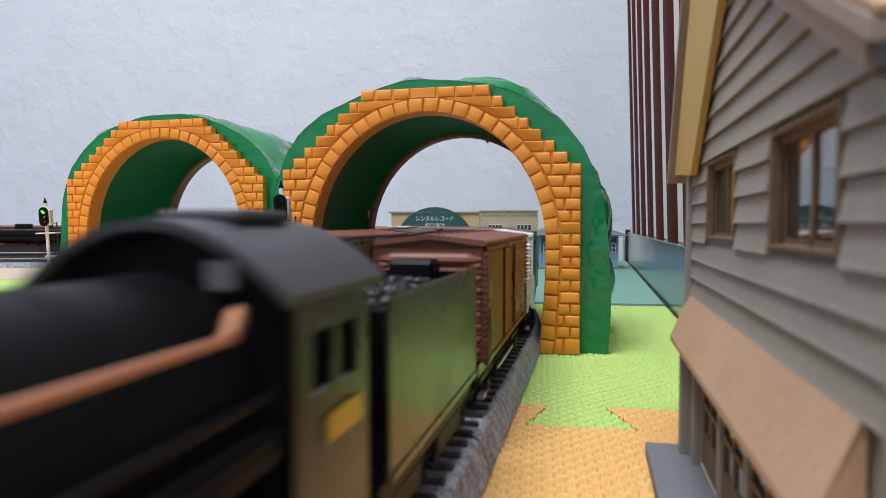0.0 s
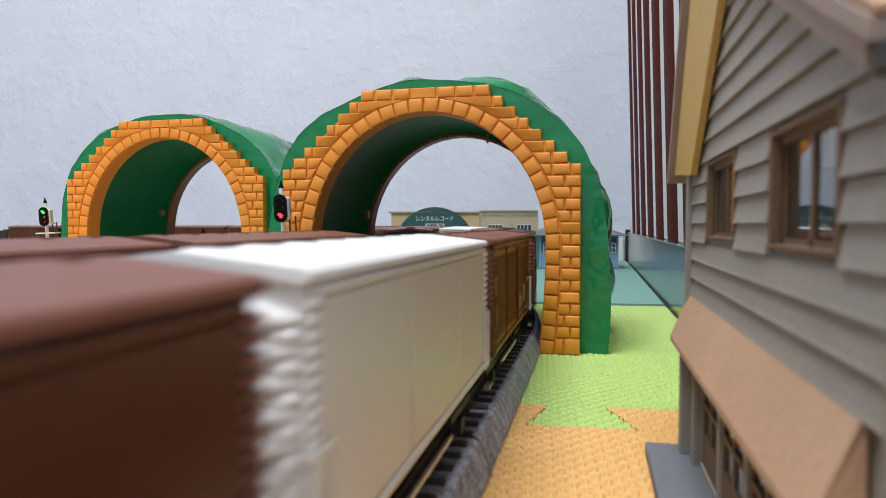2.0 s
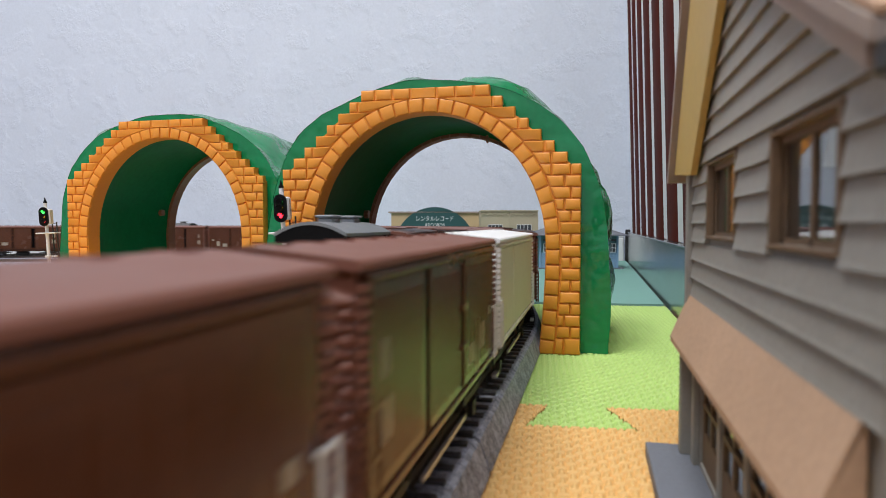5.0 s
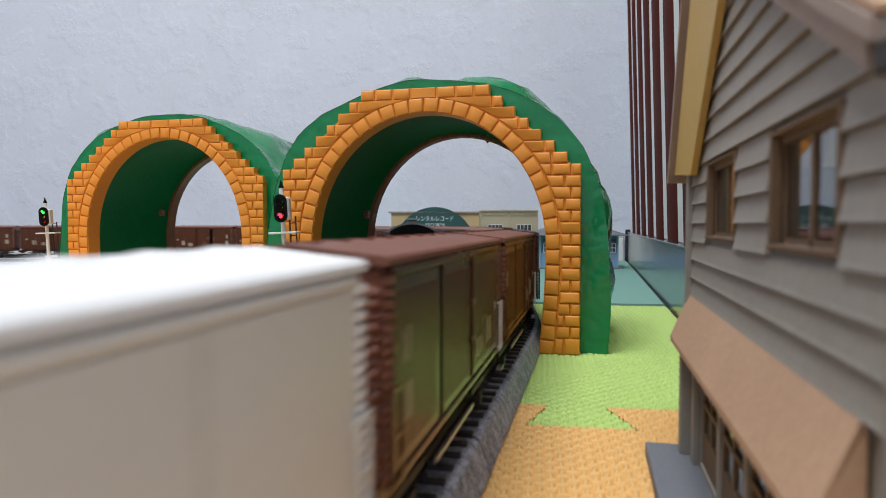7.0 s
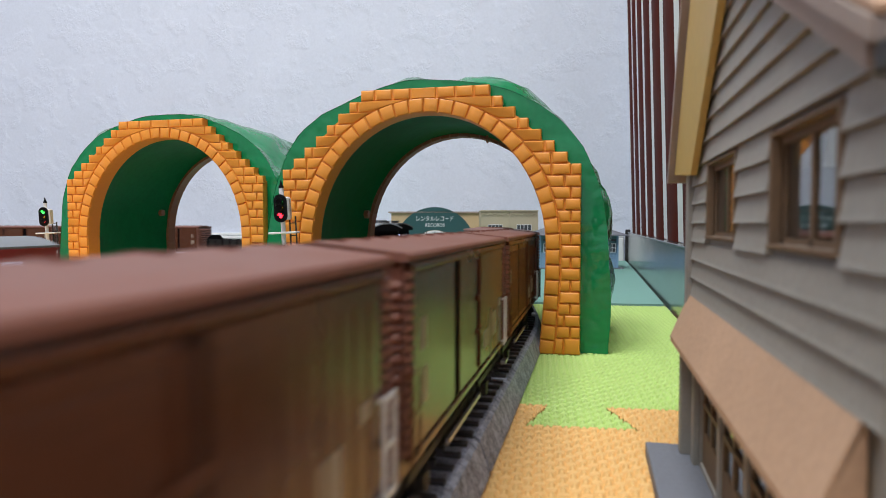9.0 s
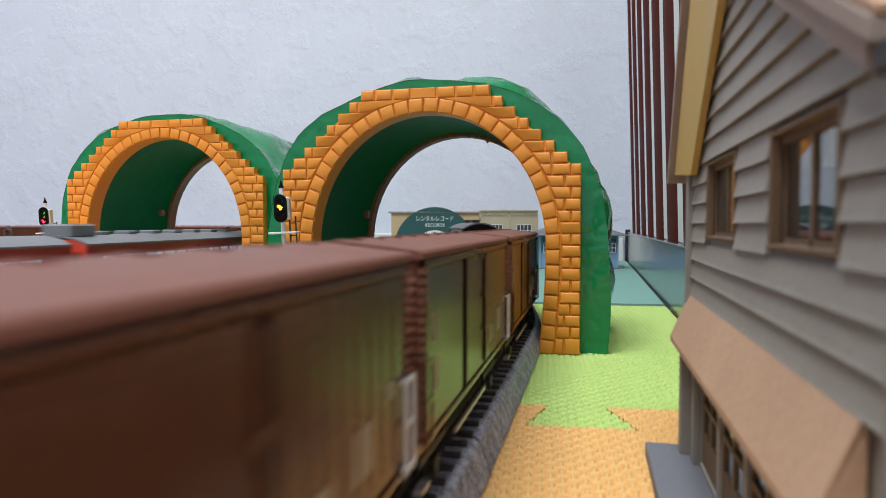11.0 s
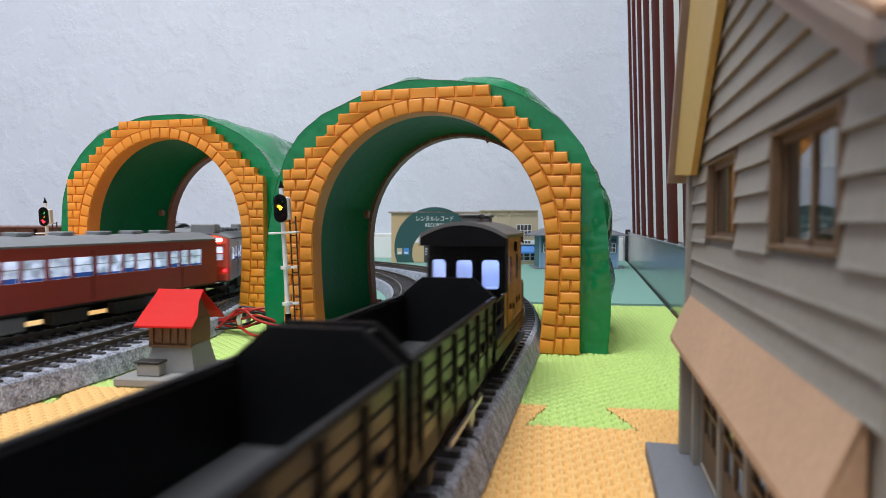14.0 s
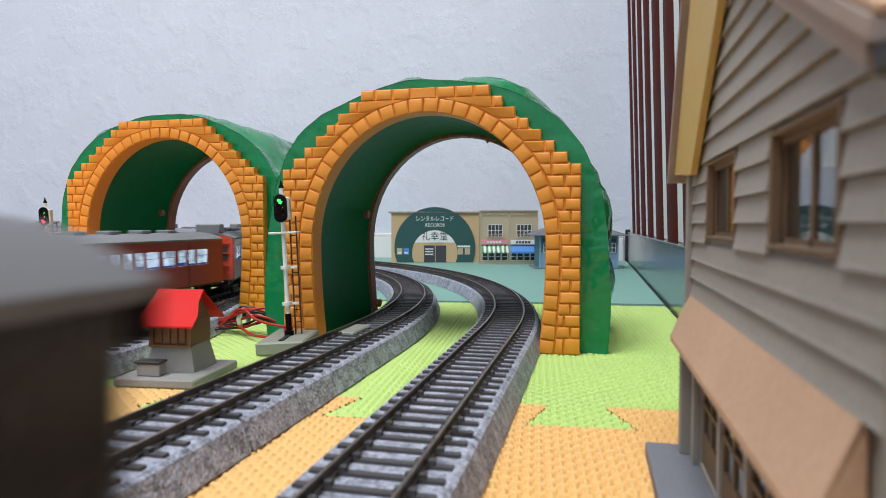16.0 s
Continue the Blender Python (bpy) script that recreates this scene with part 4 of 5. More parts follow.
for x in (-0.0540, -0.0400, 0.0380, 0.0520):
    part("corner_board", box(x - 0.0012, x + 0.0012, -0.0004, 0.0019, 0.0012, 0.0455), M_BLUE, st)
for x in (-0.0440, 0.0400):
    windows_row(st, 1, x - 0.0065, x + 0.0105, 0.0225, 0.0345, 0.0004, M_PRINT, 3)
    part("transom", box(x - 0.0055, x + 0.0095, 0.0008, 0.0018, 0.0375, 0.0405), M_INK, st, "dark transom light")
roof = bmesh.new()
lo = [roof.verts.new(p) for p in ((-0.0660, -0.009, 0.0450), (0.0640, -0.009, 0.0450), (0.0640, 0.066, 0.0450), (-0.0660, 0.066, 0.0450))]
lo2 = [roof.verts.new(p) for p in ((-0.0660, -0.009, 0.0465), (0.0640, -0.009, 0.0465), (0.0640, 0.066, 0.0465), (-0.0660, 0.066, 0.0465))]
hi = [roof.verts.new(p) for p in ((-0.030, 0.028, 0.0600), (0.028, 0.028, 0.0600))]
roof.faces.new(lo[::-1])
for i in range(4):
    roof.faces.new((lo[i], lo[(i + 1) % 4], lo2[(i + 1) % 4], lo2[i]))
roof.faces.new((lo2[0], lo2[1], hi[1], hi[0]))
roof.faces.new((lo2[1], lo2[2], hi[1]))
roof.faces.new((lo2[2], lo2[3], hi[0], hi[1]))
roof.faces.new((lo2[3], lo2[0], hi[0]))
part("roof", roof, M_CONC, st, "dark grey hip roof")
def pierced_wall(openings, u0, u1, w0, w1, place):
    """One connected sheet with thickness: place(u, w, k) gives the corner on side k."""
    us = sorted({u0, u1, *[v for o in openings for v in o[:2]]})
    ws = sorted({w0, w1, *[v for o in openings for v in o[2:]]})
    bm, verts, edges = bmesh.new(), {}, {}
    def at(i, j, k):
        if (i, j, k) not in verts:
            verts[i, j, k] = bm.verts.new(place(us[i], ws[j], k))
        return verts[i, j, k]
    for i in range(len(us) - 1):
        for j in range(len(ws) - 1):
            cu, cw = (us[i] + us[i + 1]) / 2, (ws[j] + ws[j + 1]) / 2
            if any(o[0] < cu < o[1] and o[2] < cw < o[3] for o in openings):
                continue
            loop = [(i, j), (i + 1, j), (i + 1, j + 1), (i, j + 1)]
            bm.faces.new([at(*p, 0) for p in loop])
            bm.faces.new([at(*p, 1) for p in loop[::-1]])
            for p, q in zip(loop, loop[1:] + loop[:1]):
                edges[tuple(sorted((p, q)))] = edges.get(tuple(sorted((p, q))), 0) + 1
    for (p, q), n in edges.items():
        if n == 1:
            bm.faces.new((at(*p, 0), at(*q, 0), at(*q, 1), at(*p, 1)))
    bmesh.ops.recalc_face_normals(bm, faces=list(bm.faces))
    return bm


# ---- rolling stock: local y points away down the track, z = 0 is the mat ----
def arched(half, eave, ridge, y0, y1, thick=0.0008, n=10, over=0.0):
    """A bowed roof sheet with a rolled eave."""
    bm = bmesh.new()
    top = [(half * math.sin(math.pi / 2 * (2 * i / n - 1)), eave + (ridge - eave) * (1 - math.sin(math.pi / 2 * (2 * i / n - 1)) ** 2)) for i in range(n + 1)]
    low = [(x * 0.985, z - thick) for x, z in top]
    prism(bm, top + low[::-1], "y", y0, y1)
    return bm


def wheelset(parent, y, r=0.0046, mat=None, base=0.0161, off=0.0010):
    bm = cyl(bmesh.new(), (-0.0105, y, base + r), (0.0105, y, base + r), 0.0011, 8)
    w = part("wheelset", bm, M_STEEL, parent)
    for s in (-1, 1):
        b = cyl(cyl(bmesh.new(), (s * (0.0078 + off), y, base + r), (s * (0.0100 + off), y, base + r), r, 20), (s * (0.0072 + off), y, base + r), (s * (0.0078 + off), y, base + r), r + 0.0005, 20)
        part("wheel", b, mat or M_STEEL, w, "", True)


def coupler(parent, y, s):
    bm = box(-0.0012, 0.0012, min(y, y + s * 0.004), max(y, y + s * 0.004), 0.0205, 0.0235, 0.0004)
    bx(bm, -0.0024, 0.0024, min(y + s * 0.003, y + s * 0.0045), max(y + s * 0.003, y + s * 0.0045), 0.0195, 0.0240)
    part("coupler", bm, M_DARK, parent)


def sole_bars(parent, half, y0, y1, z0, z1, mat):
    for s in (-1, 1):
        part("sole_bar", box(min(s * half, s * (half - 0.0016)), max(s * half, s * (half - 0.0016)), y0, y1, z0, z1, 0.0003), mat, parent)


def axle_guard(parent, s, y):
    bm = prism(bmesh.new(), [(y - 0.0062, 0.0265), (y - 0.0024, 0.0150), (y + 0.0024, 0.0150), (y + 0.0062, 0.0265), (y + 0.0048, 0.0265), (y + 0.0014, 0.0180), (y - 0.0014, 0.0180), (y - 0.0048, 0.0265)], "x", min(s * 0.0122, s * 0.0132), max(s * 0.0122, s * 0.0132))
    bx(bm, min(s * 0.0130, s * 0.0150), max(s * 0.0130, s * 0.0150), y - 0.0018, y + 0.0018, 0.0152, 0.0186)
    bx(bm, min(s * 0.0130, s * 0.0142), max(s * 0.0130, s * 0.0142), y - 0.0100, y + 0.0100, 0.0195, 0.0210)
    part("axle_guard", bm, M_DARK, parent)


def pitched(half, low, eave, ridge_z, y0, y1):
    """A shallow gabled roof with a rolled edge."""
    top = [(-half, low), (-half, eave - 0.0003), (-half + 0.0006, eave + 0.0002), (0.0, ridge_z), (half - 0.0006, eave + 0.0002), (half, eave - 0.0003), (half, low), (half - 0.0016, low), (0.0, ridge_z - 0.0012), (-half + 0.0016, low)]
    return prism(bmesh.new(), top, "y", y0, y1)


def ridge(x0, x1, z, h, d, y, e):
    """A pressed ridge across an end wall, tapering to both tips."""
    bm, prev = bmesh.new(), None
    for k in range(9):
        u = k / 8
        f = min(1.0, math.sin(math.pi * u) * 1.7 + 0.30)
        ring = [bm.verts.new((x0 + (x1 - x0) * u, y + e * d * f * b, z + h * f * a)) for a, b in ((-1, 0), (-0.65, 0.62), (-0.15, 1), (0.35, 0.86), (0.75, 0.45), (1, 0))]
        if prev:
            for i in range(5):
                bm.faces.new((prev[i], prev[i + 1], ring[i + 1], ring[i]))
        else:
            bm.faces.new(ring)
        prev = ring
    bm.faces.new(prev[::-1])
    return bm


def stud(x, y, z, hy, hz, d):
    """A small rounded bump on a side's corner post."""
    bm = bmesh.new()
    low = [bm.verts.new((x, y + hy * a, z + hz * b)) for a, b in ((-1, -1), (1, -1), (1, 1), (-1, 1))]
    mid = [bm.verts.new((x + d * 0.75, y + hy * 0.8 * a, z + hz * 0.7 * b)) for a, b in ((-1, -1), (1, -1), (1, 1), (-1, 1))]
    cap = bm.verts.new((x + d, y, z))
    for i in range(4):
        bm.faces.new((low[i], low[(i + 1) % 4], mid[(i + 1) % 4], mid[i]))
        bm.faces.new((mid[i], mid[(i + 1) % 4], cap))
    return bm


def boxcar(label, white, ribs):
    """A two-axle covered van, 107 mm over the ends."""
    t = thing("box_wagon", label, "wagon", "freight wagons")
    L, W = 0.0535, 0.0168
    paint, top = (M_CREAM, M_CREAMROOF) if white else (M_BOXCAR_SHADED, M_ROOF_LIT)
    # ends take a lighter tone, standing for the light they catch
    ends = M_CREAMROOF if white else M_END_LIT
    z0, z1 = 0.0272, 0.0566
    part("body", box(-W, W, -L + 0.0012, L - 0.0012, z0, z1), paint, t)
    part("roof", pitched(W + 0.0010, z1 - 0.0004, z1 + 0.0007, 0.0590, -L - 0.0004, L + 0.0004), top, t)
    strips = bmesh.new()
    for k in range(9):
        y = -L + 0.006 + (2 * L - 0.012) * k / 8
        bx(strips, -0.0030, 0.0030, y - 0.0004, y + 0.0004, 0.0584, 0.05915)
    part("roof_seams", strips, top, t)
    cuts = [-L + 0.0030, -L + (0.0310 if ribs else 0.0345), -L + (0.0336 if ribs else 0.0390), -L + 0.0620, L - 0.0030] if not white else [-L + 0.0030, -L + 0.0370, -L + 0.0376, -L + 0.0740, L - 0.0030]
    for s in (-1, 1):
        for k in (0, 2, 3):
            a, b = cuts[k] + 0.0003, cuts[k + 1] - 0.0003
            p = part("side_panel", box(min(s * W, s * (W + 0.0006)), max(s * W, s * (W + 0.0006)), a, b, z0 + 0.0004, z1 - 0.0022, 0.0002), paint, t)
            if ribs:
                n = 9
                for i in range(1, n):
                    y = a + (b - a) * i / n
                    part("rib", box(min(s * (W + 0.0003), s * (W + 0.00082)), max(s * (W + 0.0003), s * (W + 0.00082)), y - 0.0008, y + 0.0008, z0 + 0.0020, z1 - 0.0040, 0.0002), paint, p)
        part("door_track", box(min(s * W, s * (W + 0.0010)), max(s * W, s * (W + 0.0010)), -L + 0.002, L - 0.002, z1 - 0.0020, z1 - 0.0008, 0.0003), paint, t)
        part("lower_rail", box(min(s * W, s * (W + 0.0011)), max(s * W, s * (W + 0.0011)), -L + 0.002, L - 0.002, z0 - 0.0013, z0 + 0.0002, 0.0003), paint, t)
        if not white:
            # raised black strip paints the shade of the open door gap
            part("door_gap", box(min(s * W, s * (W + 0.0004)), max(s * W, s * (W + 0.0004)), cuts[1], cuts[2], z0, z1 - 0.0022), M_GAP, t, "black strip for the shade in the door gap")
            part("door_bar", box(min(s * (W + 0.0006), s * (W + 0.0013)), max(s * (W + 0.0006), s * (W + 0.0013)), cuts[3] - 0.0007, cuts[3] + 0.0007, z0 + 0.001, z1 - 0.003, 0.0002), paint, t)
            part("door_seam", box(min(s * W, s * (W + 0.0008)), max(s * W, s * (W + 0.0008)), cuts[3] + 0.0008, cuts[3] + 0.0022, z0 + 0.0006, z1 - 0.0024), M_GAP, t, "black seam beside the door bar")
            for z in (0.0360, 0.0440):
                part("door_latch", box(min(s * (W + 0.0006), s * (W + 0.0016)), max(s * (W + 0.0006), s * (W + 0.0016)), cuts[3] - 0.0030, cuts[3] + 0.0024, z, z + 0.0014, 0.0003), paint, t)
        for y, z, w, h in ((-L + 0.0075, 0.0335, 0.0045, 0.0055), (-L + 0.0080, 0.0420, 0.0030, 0.0050), (0.0160, 0.0310, 0.0080, 0.0042), (0.0300, 0.0320, 0.0060, 0.0060), (0.0420, 0.0385, 0.0030, 0.0022)):
            if not white:
                part("stencil_bar", box(min(s * (W + 0.0006), s * (W + 0.00075)), max(s * (W + 0.0006), s * (W + 0.00075)), y, y + w, z, z + h), M_MARK, t, "faded white stencil patch")
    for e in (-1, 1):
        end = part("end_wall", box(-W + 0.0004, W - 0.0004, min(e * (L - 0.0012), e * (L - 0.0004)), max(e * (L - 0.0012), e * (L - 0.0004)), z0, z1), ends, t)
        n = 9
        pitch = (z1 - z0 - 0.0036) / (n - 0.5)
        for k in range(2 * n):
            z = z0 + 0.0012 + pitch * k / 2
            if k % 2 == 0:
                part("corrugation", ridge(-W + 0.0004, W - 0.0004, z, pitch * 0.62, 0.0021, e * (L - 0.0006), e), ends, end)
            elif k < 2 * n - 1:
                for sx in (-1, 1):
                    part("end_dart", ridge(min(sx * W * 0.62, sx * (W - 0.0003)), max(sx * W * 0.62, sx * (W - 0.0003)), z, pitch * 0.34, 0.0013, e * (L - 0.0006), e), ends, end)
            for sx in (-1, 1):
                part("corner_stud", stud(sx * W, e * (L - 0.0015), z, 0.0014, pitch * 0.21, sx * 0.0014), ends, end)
        lad, y = bmesh.new(), e * (L - 0.0024)
        for dy in (-0.0021, 0.0021):
            bx(lad, W + 0.0013, W + 0.0018, y + dy - 0.0003, y + dy + 0.0003, 0.0262, 0.0400)
        for z in (0.0268, 0.0332, 0.0394):
            bx(lad, W + 0.0013, W + 0.0018, y - 0.0018, y + 0.0018, z, z + 0.0006)
        for z in (0.0270, 0.0394):
            bx(lad, W - 0.0002, W + 0.0013, y - 0.0024, y - 0.0018, z, z + 0.0005)
        part("ladder", lad, M_WHITE if e > 0 else paint, t, "pale end handrail" if e > 0 else "")
        coupler(t, e * L, e)
    for e in (-1, 1):
        part("gable", prism(bmesh.new(), [(-W + 0.0006, z1 - 0.0012), (W - 0.0006, z1 - 0.0012), (W - 0.0006, z1), (0.0, 0.0584), (-W + 0.0006, z1)], "y", min(e * (L - 0.0013), e * (L - 0.0002)), max(e * (L - 0.0013), e * (L - 0.0002))), paint, t)
    part("underframe", box(-0.0125, 0.0125, -L + 0.004, L - 0.004, 0.0230, 0.0268), M_DARK, t)
    sole_bars(t, 0.0150, -L + 0.002, L - 0.002, 0.0225, 0.0262, M_DARK if white else paint)
    for y in (-0.034, 0.034):
        wheelset(t, y)
        for s in (-1, 1):
            axle_guard(t, s, y)
    part("brake_lever", box(0.0148, 0.0156, -0.018, 0.020, 0.0180, 0.0190), M_METAL, t)
    part("brake_cylinder", cyl(bmesh.new(), (-0.004, -0.006, 0.0195), (-0.004, 0.010, 0.0195), 0.0034, 12), M_DARK, t, "", True)
    part("step", box(0.0140, 0.0160, -L + 0.0055, -L + 0.0105, 0.0165, 0.0175), M_METAL, t)
    return t


def gondola(label):
    t = thing("gondola_wagon", label, "wagon", "freight wagons")
    L, W = 0.0443, 0.0168
    part("floor_plate", box(-W + 0.0012, W - 0.0012, -L + 0.0012, L - 0.0012, 0.0262, 0.0278), M_WAGFLOOR, t, "grey wagon floor")
    for s in (-1, 1):
        x0, x1 = (W - 0.0011, W) if s > 0 else (-W, -W + 0.0011)
        for k in range(5):
            part("plank", box(x0, x1, -L, L, 0.0262 + 0.0029 * k, 0.0262 + 0.0029 * k + 0.00268, 0.0003), M_PLANK, t)
        for k in range(7):
            y = -L + 0.004 + (2 * L - 0.008) * k / 6
            part("stake", box(min(s * W, s * (W + 0.0012)), max(s * W, s * (W + 0.0008)), y - 0.0007, y + 0.0007, 0.0240, 0.0402, 0.0003), M_BLACK, t)
        for k in range(6):
            y = -L + 0.011 + (2 * L - 0.022) * k / 5
            part("latch", box(min(s * W, s * (W + 0.0016)), max(s * W, s * (W + 0.0012)), y - 0.0011, y + 0.0011, 0.0300, 0.0322, 0.0003), M_BLACK, t)
        part("top_rail", box(min(s * (W - 0.0014), s * (W + 0.0004)), max(s * (W - 0.0014), s * (W + 0.0004)), -L, L, 0.0407, 0.0413, 0.0002), M_BLACK, t)
    for s in (-1, 1):
        part("side_lining", box(min(s * (W - 0.0017), s * (W - 0.0012)), max(s * (W - 0.0017), s * (W - 0.0012)), -L + 0.0014, L - 0.0014, 0.0280, 0.0404), M_BLACK, t, "smooth black inner side")
    for e in (-1, 1):
        part("end_board", prism(bmesh.new(), [(-W, 0.0262), (W, 0.0262), (W, 0.0410), (W - 0.0076, 0.0464), (-W + 0.0076, 0.0464), (-W, 0.0410)], "y", min(e * L, e * (L - 0.0012)), max(e * L, e * (L - 0.0012))), M_BLACK, t, "tall black end board")
        for x in (-0.009, 0.0, 0.009):
            part("end_stake", box(x - 0.0010, x + 0.0010, min(e * L, e * (L + 0.0010)), max(e * L, e * (L + 0.0010)), 0.0240, 0.0456, 0.0003), M_BLACK, t)
        coupler(t, e * L, e)
    part("underframe", box(-0.0125, 0.0125, -L + 0.003, L - 0.003, 0.0226, 0.0260), M_DARK, t)
    sole_bars(t, 0.0156, -L + 0.001, L - 0.001, 0.0222, 0.0260, M_BLACK)
    for y in (-0.027, 0.027):
        wheelset(t, y)
        for s in (-1, 1):
            axle_guard(t, s, y)
    part("brake_lever", box(0.0158, 0.0166, -0.015, 0.022, 0.0178, 0.0190), M_METAL, t)
    part("brake_wheel", cyl(bmesh.new(), (0.0150, 0.012, 0.0170), (0.0158, 0.012, 0.0170), 0.0032, 14), M_METAL, t)
    return t


def caboose(label, roof_mat, lit):
    t = thing("guard_van", label, "guard van", "guard vans")
    C, W, L = 0.0200, 0.0166, 0.0450
    LF = 0.0325
    z0, z1 = 0.0285, 0.0568
    glow = M_VANPANE if lit else M_INK
    part("deck", box(-W, W, -L, LF, 0.0255, 0.0284, 0.0004), M_BLACK, t)
    # side and end walls with their window openings
    side_w = [(-0.0170, -0.0105, 0.0415, 0.0508), (0.0030, 0.0080, 0.0420, 0.0508)]
    end_w = [(-0.0150, -0.0082, 0.0425, 0.0503), (-0.0046, 0.0026, 0.0430, 0.0502), (0.0058, 0.0134, 0.0400, 0.0503)]
    for s in (-1, 1):
        bm = pierced_wall(side_w, -C, C, z0, z1, lambda u, w, k: (s * (W - 0.001 * k), u, w))
        w = part("side_wall", bm, M_TENDER, t)
        for a, b, c, d in side_w:
            f = part("window", box(min(s * (W - 0.0009), s * (W - 0.0004)), max(s * (W - 0.0009), s * (W - 0.0004)), a - 0.0004, b + 0.0004, c - 0.0004, d + 0.0004), glow, t, "window glowing blue-white" if lit else "dark window")
        part("vent", box(min(s * W, s * (W + 0.0007)), max(s * W, s * (W + 0.0007)), -0.0020, 0.0012, 0.0520, 0.0555, 0.0002), M_GAP, t)
        for y, z in ((-0.0150, 0.0335), (-0.006, 0.0325), (0.004, 0.0335), (0.0120, 0.0335)):
            part("marking_bar", box(min(s * W, s * (W + 0.0003)), max(s * W, s * (W + 0.0003)), y, y + 0.0022, z, z + 0.0018), M_GAP, t)
        part("foot_board", box(min(s * 0.0140, s * 0.0175), max(s * 0.0140, s * 0.0175), -L + 0.004, LF - 0.001, 0.0180, 0.0187), M_BLACK, t)
        part("lower_beam", box(min(s * 0.0155, s * 0.0163), max(s * 0.0155, s * 0.0163), -L, LF, 0.0218, 0.0252), M_BLACK, t)
    for e in (-1, 1):
        bm = pierced_wall(end_w, -W + 0.0011, W - 0.0011, z0, z1, lambda u, w, k: (u, e * (C - 0.001 * k), w))
        gable = prism(bmesh.new(), [(-W, z1), (W, z1), (W * 0.7, 0.0588), (0, 0.0604), (-W * 0.7, 0.0588)], "y", min(e * C, e * (C - 0.001)), max(e * C, e * (C - 0.001)))
        part("gable", gable, M_BLACK, t)
        part("end_wall", bm, M_BLACK, t)
        for a, b, c, d in end_w:
            wb = box(a - 0.0003, b + 0.0003, min(e * (C - 0.0008), e * (C - 0.0003)), max(e * (C - 0.0008), e * (C - 0.0003)), c - 0.0003, d + 0.0003)
            part("window", wb, glow, t, "window glowing blue-white" if lit else "dark window")
            rim = bmesh.new()
            for p, q, r, o in ((a - 0.0007, a + 0.0003, c, d), (b - 0.0003, b + 0.0007, c, d), (a, b, d - 0.0004, d + 0.0006), (a, b, c - 0.0006, c + 0.0004)):
                bx(rim, p, q, min(e * (C - 0.0002), e * (C + 0.0005)), max(e * (C - 0.0002), e * (C + 0.0005)), r, o)
            fy = sorted((e * (C - 0.0002), e * (C + 0.0004)))
            for su, cu in ((1, a), (-1, b)):
                for sw, cw in ((1, c), (-1, d)):
                    prism(rim, [(cu, cw), (cu + su * 0.0017, cw), (cu + su * 0.0011, cw + sw * 0.00055), (cu + su * 0.00055, cw + sw * 0.0011), (cu, cw + sw * 0.0017)][::su * sw], "y", fy[0], fy[1])
            part("window_frame", rim, M_BLACK, t)
        # end rails of the open platform
        E = L if e < 0 else LF
        for s in (-1, 1):
            part("side_panel", box(min(s * 0.0150, s * 0.0164), max(s * 0.0150, s * 0.0164), min(e * (C + 0.0002), e * (C + 0.0080)), max(e * (C + 0.0002), e * (C + 0.0080)), 0.0285, 0.0398, 0.0002), M_TENDER, t, "black platform side panel")
        if e > 0:
            part("end_panel", box(-0.0164, 0.0164, E - 0.0024, E - 0.0016, 0.0285, 0.0385, 0.0002), M_BLACK, t, "black platform end panel")
        rail = bmesh.new()
        for x in (-0.0155, -0.006, 0.006, 0.0155):
            bx(rail, x - 0.0004, x + 0.0004, e * (E - 0.001) - 0.0004, e * (E - 0.001) + 0.0004, 0.0284, 0.0392)
        for z in (0.0335, 0.0388):
            bx(rail, -0.0155, 0.0155, e * (E - 0.001) - 0.0003, e * (E - 0.001) + 0.0003, z, z + 0.0007)
        for s in (-1, 1):
            bx(rail, s * 0.0158 - 0.0003, s * 0.0158 + 0.0003, e * (C + 0.006) - 0.0003, e * (C + 0.006) + 0.0003, 0.0200, 0.0392)
            for z in (0.0335, 0.0388):
                y = sorted((e * (C + 0.006), e * (E - 0.001)))
                bx(rail, s * 0.0158 - 0.0003, s * 0.0158 + 0.0003, y[0], y[1], z, z + 0.0006)
        part("end_railing", rail, M_BLACK, t)
        for s in (-1, 1):
            part("buffer_step", box(s * 0.0115 - 0.0030, s * 0.0115 + 0.0030, min(e * (E + 0.0002), e * (E + 0.0022)), max(e * (E + 0.0002), e * (E + 0.0022)), 0.0262, 0.0282, 0.0003), M_METAL, t, "pale step")
        coupler(t, e * E, e)
    part("roof", arched(W + 0.0008, 0.0582, 0.0624, -C - 0.0080, C + 0.0028, 0.0012, 14), roof_mat, t, "", True)
    for e in (-1, 1):
        part("roof_apron", prism(bmesh.new(), [(-W - 0.0006, 0.0546)] + [((W + 0.0006) * (k / 5 - 1), 0.0574 + 0.0041 * (1 - (k / 5 - 1) ** 2)) for k in range(11)] + [(W + 0.0006, 0.0546)], "y", min(e * C + (-0.0068 if e < 0 else 0.0016), e * C + (-0.0078 if e < 0 else 0.0026)), max(e * C + (-0.0068 if e < 0 else 0.0016), e * C + (-0.0078 if e < 0 else 0.0026))), M_BLACK, t)
        v = part("roof_vent", box(-0.0040, 0.0040, e * 0.0110 - 0.0035, e * 0.0110 + 0.0035, 0.0614, 0.0640, 0.0006), roof_mat, t)
        part("vent_cap", box(-0.0047, 0.0047, e * 0.0110 - 0.0042, e * 0.0110 + 0.0042, 0.0640, 0.0650, 0.0004), roof_mat, v)
